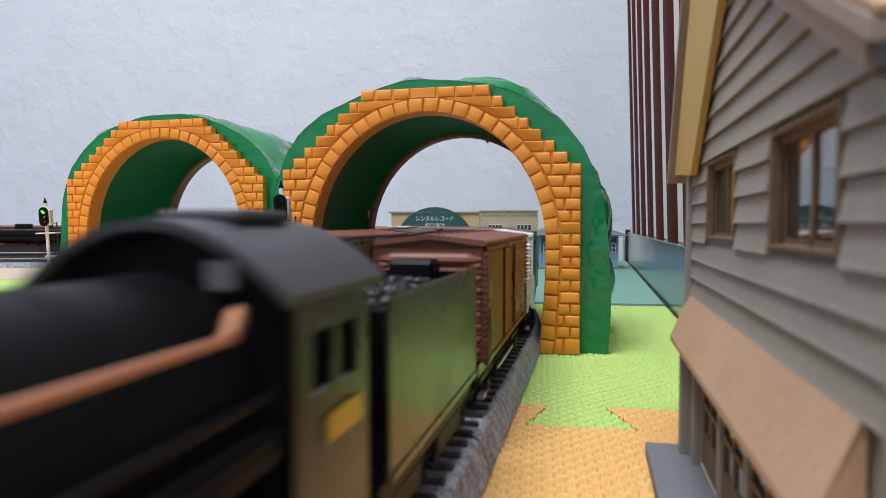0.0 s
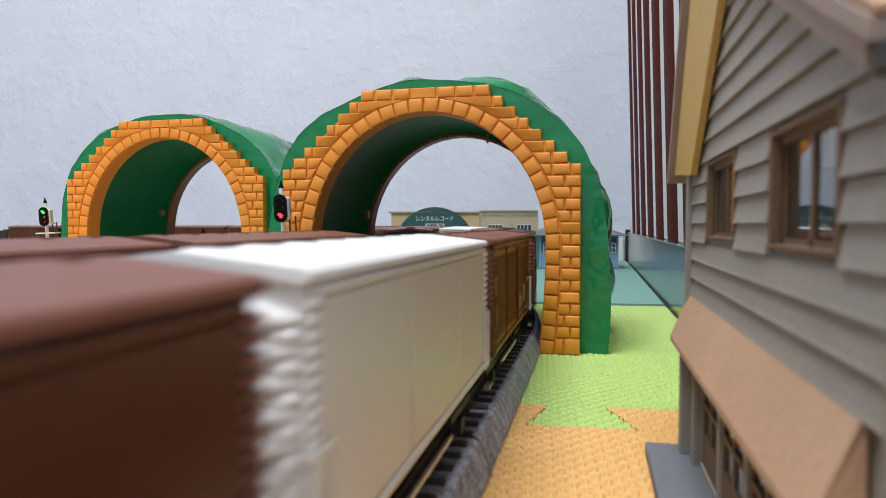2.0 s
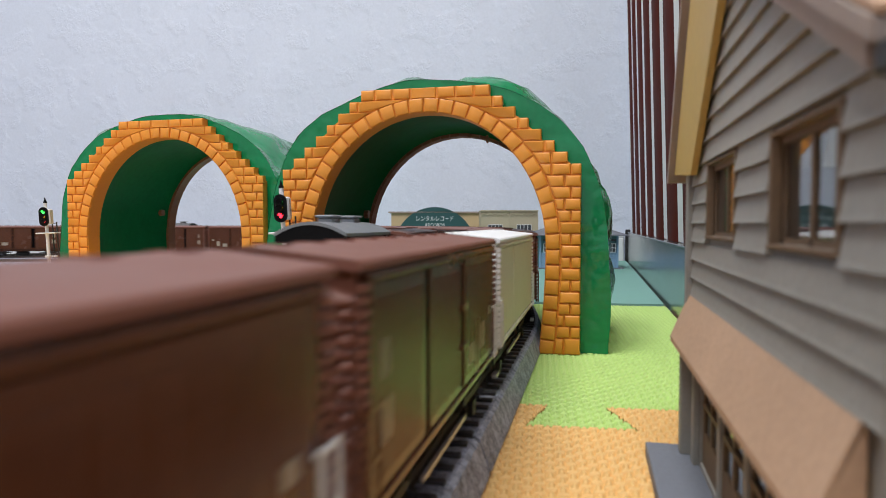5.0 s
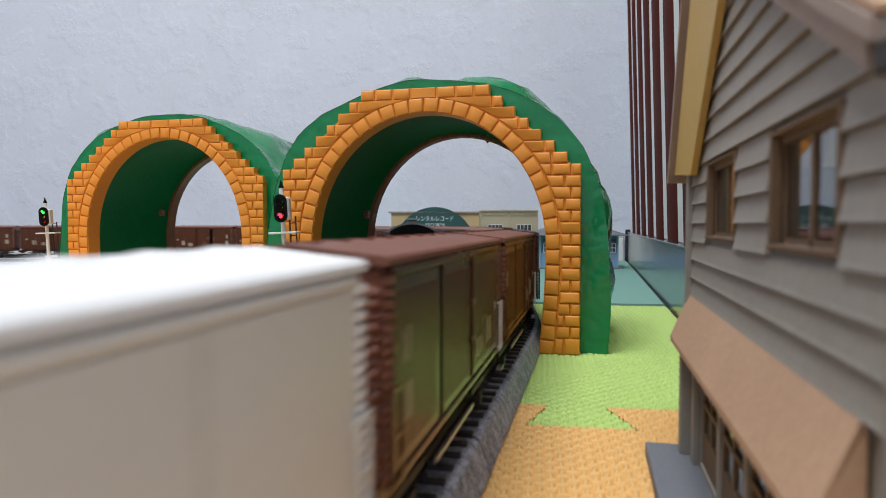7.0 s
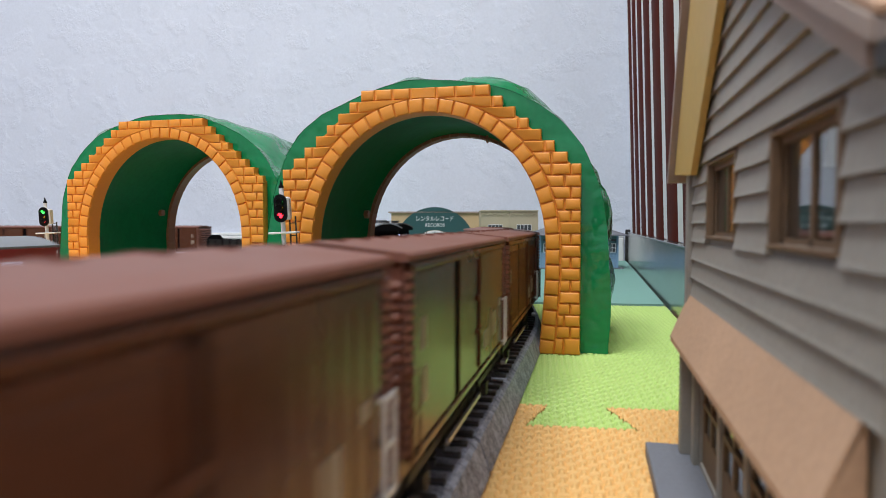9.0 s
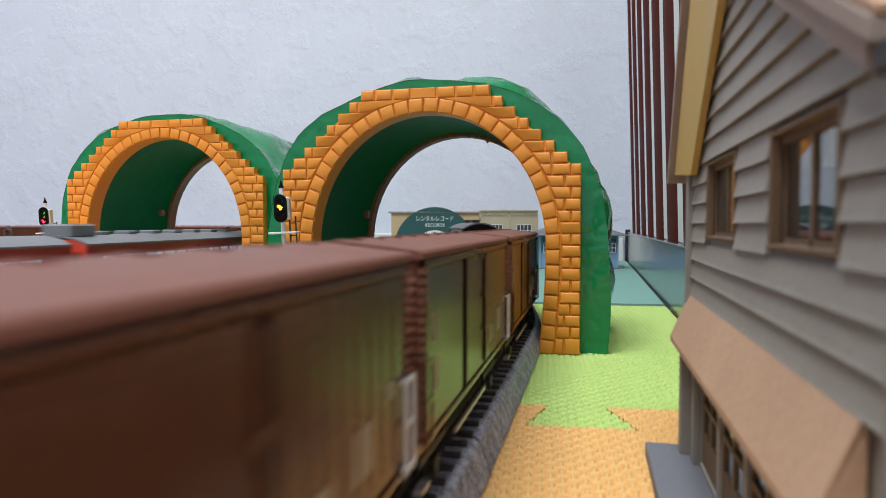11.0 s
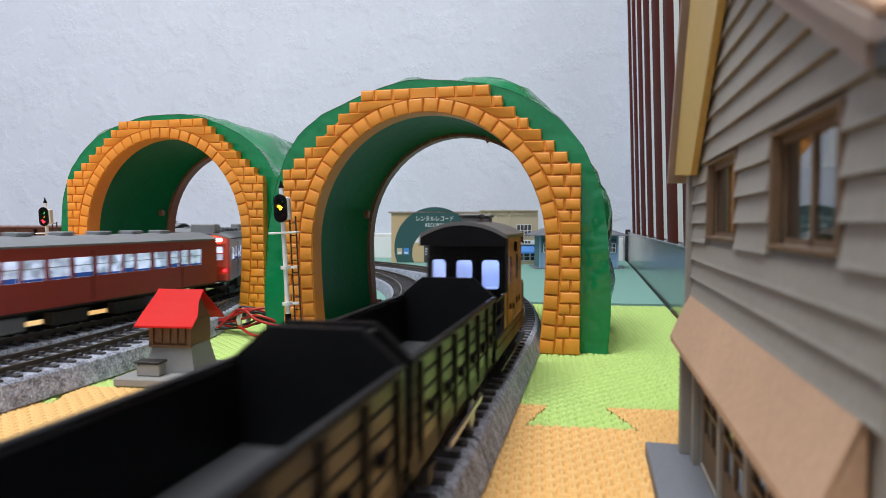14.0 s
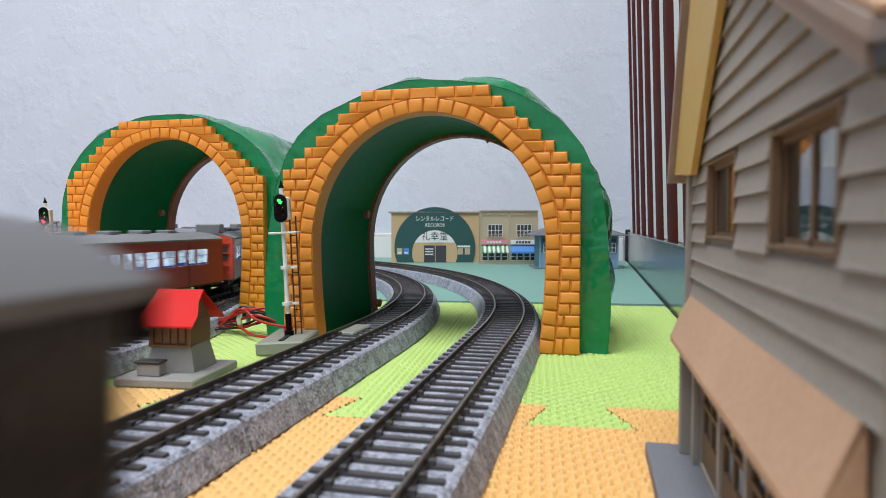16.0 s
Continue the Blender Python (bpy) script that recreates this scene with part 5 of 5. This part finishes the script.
    part("inner_floor", box(-W + 0.0012, W - 0.0012, -C + 0.0012, C - 0.0012, 0.0285, 0.0290), M_DARK, t)
    if lit:
        lamp = part("cabin_lamp", box(-0.0050, 0.0050, -0.0130, 0.0130, 0.0548, 0.0556), M_VANLED, t, "blue-white lamp strip under the cabin roof")
        part("cabin_ceiling", box(-W + 0.0014, W - 0.0014, -C + 0.0014, C - 0.0014, 0.0558, 0.0562), M_CABIN, t)
        part("partition", box(-W + 0.0024, -0.0012, 0.0008, 0.0014, 0.0291, 0.0556), M_CABIN, t, "pale inner partition")
        part("bench", box(-0.0150, -0.0080, -0.0180, 0.0000, 0.0291, 0.0410, 0.0006), M_CARD, t, "tan inner bench")
        # added pale boards over the hidden windows, so the near ones look bright
        part("end_reflector", box(-W + 0.0014, W - 0.0014, C - 0.0022, C - 0.0014, 0.0291, 0.0556), M_CABIN, t, "pale added board that brightens the end windows")
        part("side_reflector", box(-W + 0.0013, -W + 0.0022, -C + 0.0014, C - 0.0024, 0.0291, 0.0556), M_CABIN, t, "pale added board that brightens the side windows")
        part("desk", box(0.0040, 0.0150, -0.0186, -0.0120, 0.0291, 0.0405, 0.0005), M_CABIN, t, "white inner desk")
        for a, b in ((-0.0095, 0.0022), (0.0090, C - 0.0024)):
            part("inner_board", box(W - 0.0022, W - 0.0013, a, b, 0.0291, 0.0556), M_CABIN, t)
    for y in (-0.026, 0.026):
        wheelset(t, y)
        for s in (-1, 1):
            axle_guard(t, s, y)
    return t


def tender(label):
    t = thing("coal_tender", label, "tender", "steam locomotives")
    W, y0, y1 = 0.0168, -0.0345, 0.0345
    for s in (-1, 1):
        part("side_plate", box(min(s * W, s * (W - 0.0010)), max(s * W, s * (W - 0.0010)), y0, y1, 0.0262, 0.0518, 0.0004), M_TENDER, t)
        part("rivet_strip", box(min(s * W, s * (W + 0.0003)), max(s * W, s * (W + 0.0003)), y0 + 0.001, y1 - 0.001, 0.0262, 0.0275), M_TENDER, t)
        part("foot_step", box(min(s * 0.0135, s * 0.0165), max(s * 0.0135, s * 0.0165), y0 + 0.002, y0 + 0.007, 0.0165, 0.0172), M_BRASS, t)
    part("front_plate", box(-W + 0.001, W - 0.001, y0, y0 + 0.001, 0.0262, 0.0500), M_BLACK, t)
    part("rear_plate", box(-W + 0.001, W - 0.001, y1 - 0.001, y1, 0.0262, 0.0505), M_BLACK, t)
    part("water_tank", box(-W + 0.001, W - 0.001, y0 + 0.001, y1 - 0.001, 0.0262, 0.0455), M_BLACK, t)
    part("rear_deck", box(-0.0065, 0.0065, y1 - 0.0090, y1 - 0.0010, 0.0456, 0.0535, 0.0010), M_BLACK, t)
    rnd = random.Random(3)
    coal = bmesh.new()
    for k in range(420):
        x, y = rnd.uniform(-W + 0.002, W - 0.002), rnd.uniform(y0 + 0.002, y1 - 0.012)
        z = 0.0462 + 0.0030 * (1 - (x / W) ** 2) + rnd.uniform(-0.0006, 0.0006)
        m = pose(x, y, z, rnd.uniform(0, 180), rnd.uniform(0, 180), 0)
        r = rnd.uniform(0.0007, 0.0016)
        bmesh.ops.create_icosphere(coal, subdivisions=1, radius=r, matrix=m @ Matrix.Diagonal((1, 0.7, 0.8, 1)))
    tagged(part("coal", coal, M_COAL, t, "heap of glossy grey-black coal"), kind="stuff")
    part("underframe", box(-0.0125, 0.0125, y0, y1, 0.0226, 0.0260), M_DARK, t)
    sole_bars(t, 0.0150, y0, y1, 0.0220, 0.0260, M_BLACK)
    for y in (-0.024, -0.010, 0.012, 0.026):
        wheelset(t, y, 0.0046)
    for y in (-0.017, 0.019):
        for s in (-1, 1):
            part("bogie_frame", box(min(s * 0.0118, s * 0.0132), max(s * 0.0118, s * 0.0132), y - 0.0115, y + 0.0115, 0.0150, 0.0205, 0.0008), M_DARK, t)
    coupler(t, y1, 1)
    return t


def locomotive(label):
    t = thing("steam_locomotive", label, "steam locomotive", "steam locomotives")
    W = 0.0166
    # cab, open at the back
    c0, c1 = 0.0255, 0.0460
    for s in (-1, 1):
        bm = bmesh.new()
        for a, b, c, d in ((c0, c1, 0.0262, 0.0448), (c0, c0 + 0.0042, 0.0448, 0.0510), (c0 + 0.0095, c0 + 0.0113, 0.0448, 0.0510), (c1 - 0.0036, c1, 0.0448, 0.0510), (c0, c1, 0.0510, 0.0552)):
            bx(bm, min(s * W, s * (W - 0.0009)), max(s * W, s * (W - 0.0009)), a, b, c, d)
        part("cab_side", bm, M_TENDER, t, "black cab side with two window openings")
        part("number_plate", box(min(s * W, s * (W + 0.0006)), max(s * W, s * (W + 0.0006)), c0 + 0.0075, c0 + 0.0170, 0.0390, 0.0422, 0.0002), M_BRASS, t, "blank brass number plate")
        part("running_board", box(min(s * 0.0110, s * 0.0172), max(s * 0.0110, s * 0.0156), -0.115, c0 - 0.0002, 0.0418, 0.0428, 0.0002), M_BLACK, t)
        part("board_edge", box(min(s * 0.0150, s * 0.0156), max(s * 0.0150, s * 0.0156), -0.115, c0 - 0.0002, 0.0402, 0.0418), M_BLACK, t)
        bm = cyl(cyl(bmesh.new(), (s * 0.0158, -0.11, 0.0528), (s * 0.0158, c0 - 0.0100, 0.0528), 0.00045, 10), (s * 0.0158, c0 - 0.0100, 0.0528), (s * 0.0150, c0 - 0.0078, 0.0545), 0.0007, 10)
        if s > 0:
            part("side_pipe", bm, M_COPPER, t, "copper-coloured side pipe", True)
        bm = cyl(bmesh.new(), (s * 0.0138, -0.07, 0.0395), (s * 0.0138, c0 - 0.012, 0.0395), 0.0030, 14)
        part("air_tank", bm, M_BLACK, t, "", True)
        for y in (-0.016, 0.000, 0.012):
            part("pump", cyl(cyl(bmesh.new(), (s * 0.0150, y, 0.0300), (s * 0.0150, y, 0.0360), 0.0022, 14), (s * 0.0150, y, 0.0362), (s * 0.0150, y, 0.0385), 0.0016, 14), M_BLACK, t, "", True)
        part("feed_pipe", cyl(bmesh.new(), (s * 0.0146, -0.09, 0.0462), (s * 0.0146, c0 - 0.0010, 0.0462), 0.0005, 8), M_BLACK, t)
        part("ash_pan", box(min(s * 0.0080, s * 0.0150), max(s * 0.0080, s * 0.0150), c0 - 0.030, c0 - 0.002, 0.0215, 0.0330, 0.0010), M_BLACK, t)
        part("connecting_rod", box(min(s * 0.0118, s * 0.0126), max(s * 0.0118, s * 0.0126), -0.085, c0 - 0.012, 0.0195, 0.0212, 0.0002), M_METAL, t)
        part("injector_pipe", cyl(bmesh.new(), (s * 0.0152, c0 - 0.012, 0.0265), (s * 0.0152, c1, 0.0225), 0.0006, 8), M_BRASS, t)
    front = bmesh.new()
    prism(front, [(-W, 0.0262), (W, 0.0262), (W, 0.0545), (W * 0.7, 0.0582), (W * 0.35, 0.0605), (0, 0.0613), (-W * 0.35, 0.0605), (-W * 0.7, 0.0582), (-W, 0.0545)], "y", c0, c0 + 0.0009)
    part("cab_front", front, M_BLACK, t)
    part("spectacle", box(0.0058, 0.0096, c0 - 0.0004, c0 - 0.0001, 0.0555, 0.0582), M_GREYROOF, t, "small cab front window")
    part("cab_roof", arched(W + 0.0014, 0.0553, 0.0622, c0 - 0.0030, c1 + 0.0035, 0.0010, 14), M_BLACKROOF, t, "", True)
    part("roof_hatch", box(-0.0060, 0.0060, c0 + 0.006, c0 + 0.0180, 0.0616, 0.0632, 0.0005), M_BLACKROOF, t)
    part("cab_floor", box(-W + 0.001, W - 0.001, c0 + 0.001, c1, 0.0250, 0.0262), M_BLACK, t)
    boiler = cyl(cyl(bmesh.new(), (0, -0.125, 0.0445), (0, -0.045, 0.0445), 0.0112, 32), (0, -0.045, 0.0445), (0, c0 - 0.0002, 0.0445), 0.0112, 32, 0.0128)
    part("boiler", boiler, M_BLACK, t, "", True)
    for y in (-0.09, -0.065, -0.04, -0.015, 0.008):
        r = 0.0114 if y < -0.045 else 0.0114 + 0.0016 * (y + 0.045) / 0.07
        part("boiler_band", cyl(bmesh.new(), (0, y, 0.0445), (0, y + 0.0014, 0.0445), r, 32), M_BLACK, t, "", True)
    part("dome", bevel(bx(bmesh.new(), -0.0052, 0.0052, -0.052, -0.030, 0.0545, 0.0612), 0.0018, 2), M_BLACK, t, "", True)
    part("chimney", cyl(bmesh.new(), (0, -0.108, 0.052), (0, -0.108, 0.0625), 0.0040, 18), M_BLACK, t, "", True)
    part("safety_valve", cyl(bmesh.new(), (0, -0.004, 0.054), (0, -0.004, 0.0592), 0.0022, 14), M_BLACK, t, "", True)
    part("frame", box(-0.0100, 0.0100, -0.120, c1, 0.0165, 0.0300), M_DARK, t)
    for y in (-0.088, -0.066, -0.044, -0.022):
        wheelset(t, y, 0.0070, M_DARK)
    wheelset(t, 0.012, 0.0045, M_DARK)
    return t


def railcar(label, back_cab):
    """A red passenger car, 213 mm long."""
    t = thing("red_railcar", label, "passenger car", "red train")
    L, W = 0.1065, 0.0172
    z0, z1 = 0.0262, 0.0545
    wz0, wz1 = 0.0388, 0.0484
    wins, y = [], -L + 0.012
    pattern = [0.011, 0.011, 0.0075, 0.0075, 0.0075, 0.0115, 0.0115, 0.0115, 0.0075, 0.0075, 0.0075, 0.0115, 0.0115, 0.0075, 0.0075, 0.011]
    for w in pattern:
        wins.append((y, y + w * 0.98, wz0, wz1))
        y += w * 1.24
    for s in (-1, 1):
        bm = pierced_wall(wins, -L, L, z0, z1, lambda u, w, k: (s * (W - 0.0009 * k), u, w))
        wall = part("side_wall", bm, M_RED, t)
        for k, (a, b, c, d) in enumerate(wins):
            w = part("window", box(min(s * (W - 0.0008), s * (W - 0.0004)), max(s * (W - 0.0008), s * (W - 0.0004)), a, b, c, d), M_LIT, wall, "lit window")
            n = bmesh.new()
            bx(n, min(s * (W - 0.0004), s * (W - 0.0001)), max(s * (W - 0.0004), s * (W - 0.0001)), a, b, (c + d) / 2 + 0.0008, (c + d) / 2 + 0.0012)
            part("sash_bar", n, M_METAL, wall)
            part("seat_back", box(min(s * (W - 0.00045), s * (W - 0.0003)), max(s * (W - 0.00045), s * (W - 0.0003)), a + 0.0004, b - 0.0004, c + 0.0001, c + 0.0012 + 0.0010 * (k % 3 == 1)), M_SEAT_GLOW, wall)
        for a in (-L + 0.0365, 0.0, L - 0.0365):
            part("door_seam", box(min(s * W, s * (W + 0.0002)), max(s * W, s * (W + 0.0002)), a - 0.0002, a + 0.0002, z0 + 0.001, z1 - 0.003), M_GAP, wall)
        part("rain_strip", box(min(s * W, s * (W + 0.0005)), max(s * W, s * (W + 0.0005)), -L, L, z1 - 0.0016, z1 - 0.0010), M_RED, wall)
        for y0 in (-0.058, -0.022, 0.018, 0.045):
            part("equipment_box", box(min(s * 0.0085, s * 0.0150), max(s * 0.0085, s * 0.0150), y0, y0 + 0.022, 0.0172, 0.0240, 0.0006), M_CONC if y0 < -0.03 or y0 > 0.03 else M_DARK, t)
    for e in (-1, 1):
        hot = M_ORED if (e < 0) else M_RED
        end = part("end_wall", prism(bmesh.new(), [(-W + 0.0009, z0), (W - 0.0009, z0), (W - 0.0009, z1), (0.010, 0.0568), (-0.010, 0.0568), (-W + 0.0009, z1)], "y", min(e * L, e * (L - 0.001)), max(e * L, e * (L - 0.001))), hot, t, "bright red car end" if e < 0 else "")
        part("end_window", box(0.0062, 0.0128, min(e * (L + 0.0002), e * (L + 0.0005)), max(e * (L + 0.0002), e * (L + 0.0005)), 0.0400, 0.0490), M_LIT if back_cab else M_INK, end)
        for z in (0.0300, 0.0355, 0.0440, 0.0505):
            part("rung", box(0.0085, 0.0140, min(e * (L + 0.0002), e * (L + 0.0012)), max(e * (L + 0.0002), e * (L + 0.0012)), z, z + 0.0008), hot, end)
        part("gangway", box(-0.0052, 0.0052, min(e * L, e * (L + 0.0018)), max(e * L, e * (L + 0.0018)), z0, 0.0505, 0.0005), M_DARK, t)
        if back_cab and e < 0:
            part("headlight", box(-0.0030, 0.0120, -L - 0.0010, -L - 0.0002, 0.0525, 0.0545), M_LED, t, "white glowing headlight")
            part("tail_light", cyl(bmesh.new(), (0.0140, -L - 0.001, 0.0330), (0.0140, -L - 0.0002, 0.0330), 0.0009, 10), M_LAMPR, t)
        coupler(t, e * L, e)
    part("roof", arched(W + 0.0003, z1 + 0.0002, 0.0588, -L, L, 0.0010, 12), M_GREYROOF, t, "grey bowed roof", True)
    for k in range(7):
        y = -L + 0.032 + 0.0245 * k
        v = part("roof_vent", box(-0.0046, 0.0046, y - 0.0042, y + 0.0042, 0.0583, 0.0606, 0.0005), M_GREYROOF, t)
    part("roof_unit", box(-0.0080, 0.0080, -L + 0.0015, -L + 0.0200, 0.0578, 0.0642, 0.0008), M_GREYROOF, t, "grey roof equipment box")
    part("floor", box(-W + 0.001, W - 0.001, -L, L, 0.0250, 0.0262), M_DARK, t)
    for y in (-0.080, -0.066, 0.066, 0.080):
        wheelset(t, y, 0.0050, None, 0.0148, 0.0)
    for y in (-0.073, 0.073):
        for s in (-1, 1):
            part("bogie_frame", box(min(s * 0.0120, s * 0.0136), max(s * 0.0120, s * 0.0136), y - 0.0135, y + 0.0135, 0.0150, 0.0200, 0.0010), M_DARK, t)
    return t


# ---- the trains: each vehicle with its place along its track at the start ----
MAIN_CARS, MID_CARS, RED_CARS = [], [], []
brown_a = boxcar("reddish-brown covered box wagon with corrugated ends and stencils", False, True)
brown_b = boxcar("reddish-brown covered box wagon with plain doors and stencils", False, False)
white_a = boxcar("white covered box wagon with ribbed ends, slightly soiled", True, False)
used = set()


def fresh(ob):
    if ob.name in used:
        return copy_thing(ob, Matrix())
    used.add(ob.name)
    return ob


s_at = 0.161
for i in range(12):
    kind = white_a if i in (1, 5) else (brown_a if i in (2, 3, 4, 6, 7, 9) else brown_b)
    MAIN_CARS.append((fresh(kind), s_at + 0.0535 - 0.002 * max(0, i - 9), 0.034))
    s_at += 0.117
gon = gondola("black wooden drop-side gondola wagon, empty, tall end boards")
for i in range(2):
    MAIN_CARS.append((fresh(gon), 1.5676 + 0.0443 + 0.0945 * i, 0.027))
MAIN_CARS.append((caboose("black guard van with lit windows at the freight train's tail", M_VANROOF, True), 1.8008, 0.026))
MAIN_CARS.append((tender("black coal tender heaped with coal behind the steam locomotive"), 0.1160, 0.018))
MAIN_CARS.append((locomotive("black steam locomotive with copper side pipe hauling brown wagons"), 0.0262, 0.03))

van = caboose("black guard van with pale grey roof on the second freight train", M_GREYROOF, False)
MID_CARS.append((van, -0.229, 0.028))
s_at = -0.193
for i in range(11):
    kind = gon if i == 2 else (brown_b if i % 3 else brown_a)
    MID_CARS.append((fresh(kind), s_at + 0.0635, 0.037))
    s_at += 0.1265

lead_tender, lead_engine = copy_thing(MAIN_CARS[15][0], Matrix()), copy_thing(MAIN_CARS[16][0], Matrix())
tagged(lead_tender, "black coal tender heading the second freight train", "tender", "steam locomotives")
tagged(lead_engine, "black steam locomotive leading the second freight train away", "steam locomotive", "steam locomotives")
MID_CARS.append((lead_tender, 1.2345, -0.018))
MID_CARS.append((lead_engine, 1.3305, -0.03))

red_a = railcar("red passenger car with grey roof and lit windows", False)
red_b = railcar("red passenger car with glowing headlight and lit windows", True)
for i in range(4):
    RED_CARS.append((fresh(red_b if i == 1 else red_a), 0.237 - 0.112 * 8.95 - 0.2165 * i - 0.1075, 0.073))


STRETCH, DROP = 1.09, 0.00555
RUN, START = 1.018, 0.0046
for ob, _, _ in MAIN_CARS:
    ob.scale = (0.89, 1.03, STRETCH)
for ob, _, _ in MID_CARS:
    ob.scale = (0.89, STRETCH, STRETCH)


def motions():
    times = [k * 0.5 for k in range(-1, 34)]
    for cars, line, speed, k, lead, dz in ((MAIN_CARS, MAIN, -0.112, RUN, START, -DROP), (MID_CARS, MID, 0.098, 1.0, 0.0, -DROP), (RED_CARS, TRB, 0.112, 1.0, 0.0, -0.0028)):
        for ob, s0, half in cars:
            rows, h = [], abs(half)
            for t in times:
                s = lead + (s0 + speed * t) * k
                a, b = path(s - h, *line)[0], path(s + h, *line)[0]
                d = b - a
                rows.append((t, Matrix.Translation((a + b) / 2 + Vector((0, 0, dz))) @ Matrix.Rotation(math.atan2(-d.x, d.y) + (math.pi if half < 0 else 0), 4, "Z")))
            walk(ob, rows)
    # added cover discs, standing in for switching, slip back when a lens shows
    for sig, shows in ((SIG_NEAR, {"red": (-1, 10.2), "yellow": (10.2, 14.7), "green": (14.7, 20)}), (SIG_FAR, {"green": (-1, 9.9), "red": (9.9, 20)})):
        for key, sh in sig.items():
            a, b = shows.get(key, (30, 40))
            base = sh.matrix_basis.copy()
            rows, last = [], None
            marks = sorted({0.0, 16.0, *[t + d for t in (a, b) if 0 < t < 16 for d in (-0.05, 0.05)]})
            for t in marks:
                rows.append((t, base @ pose(0, 0.0034 if a < t < b else 0.0, 0)))
            walk(sh, rows)


motions()
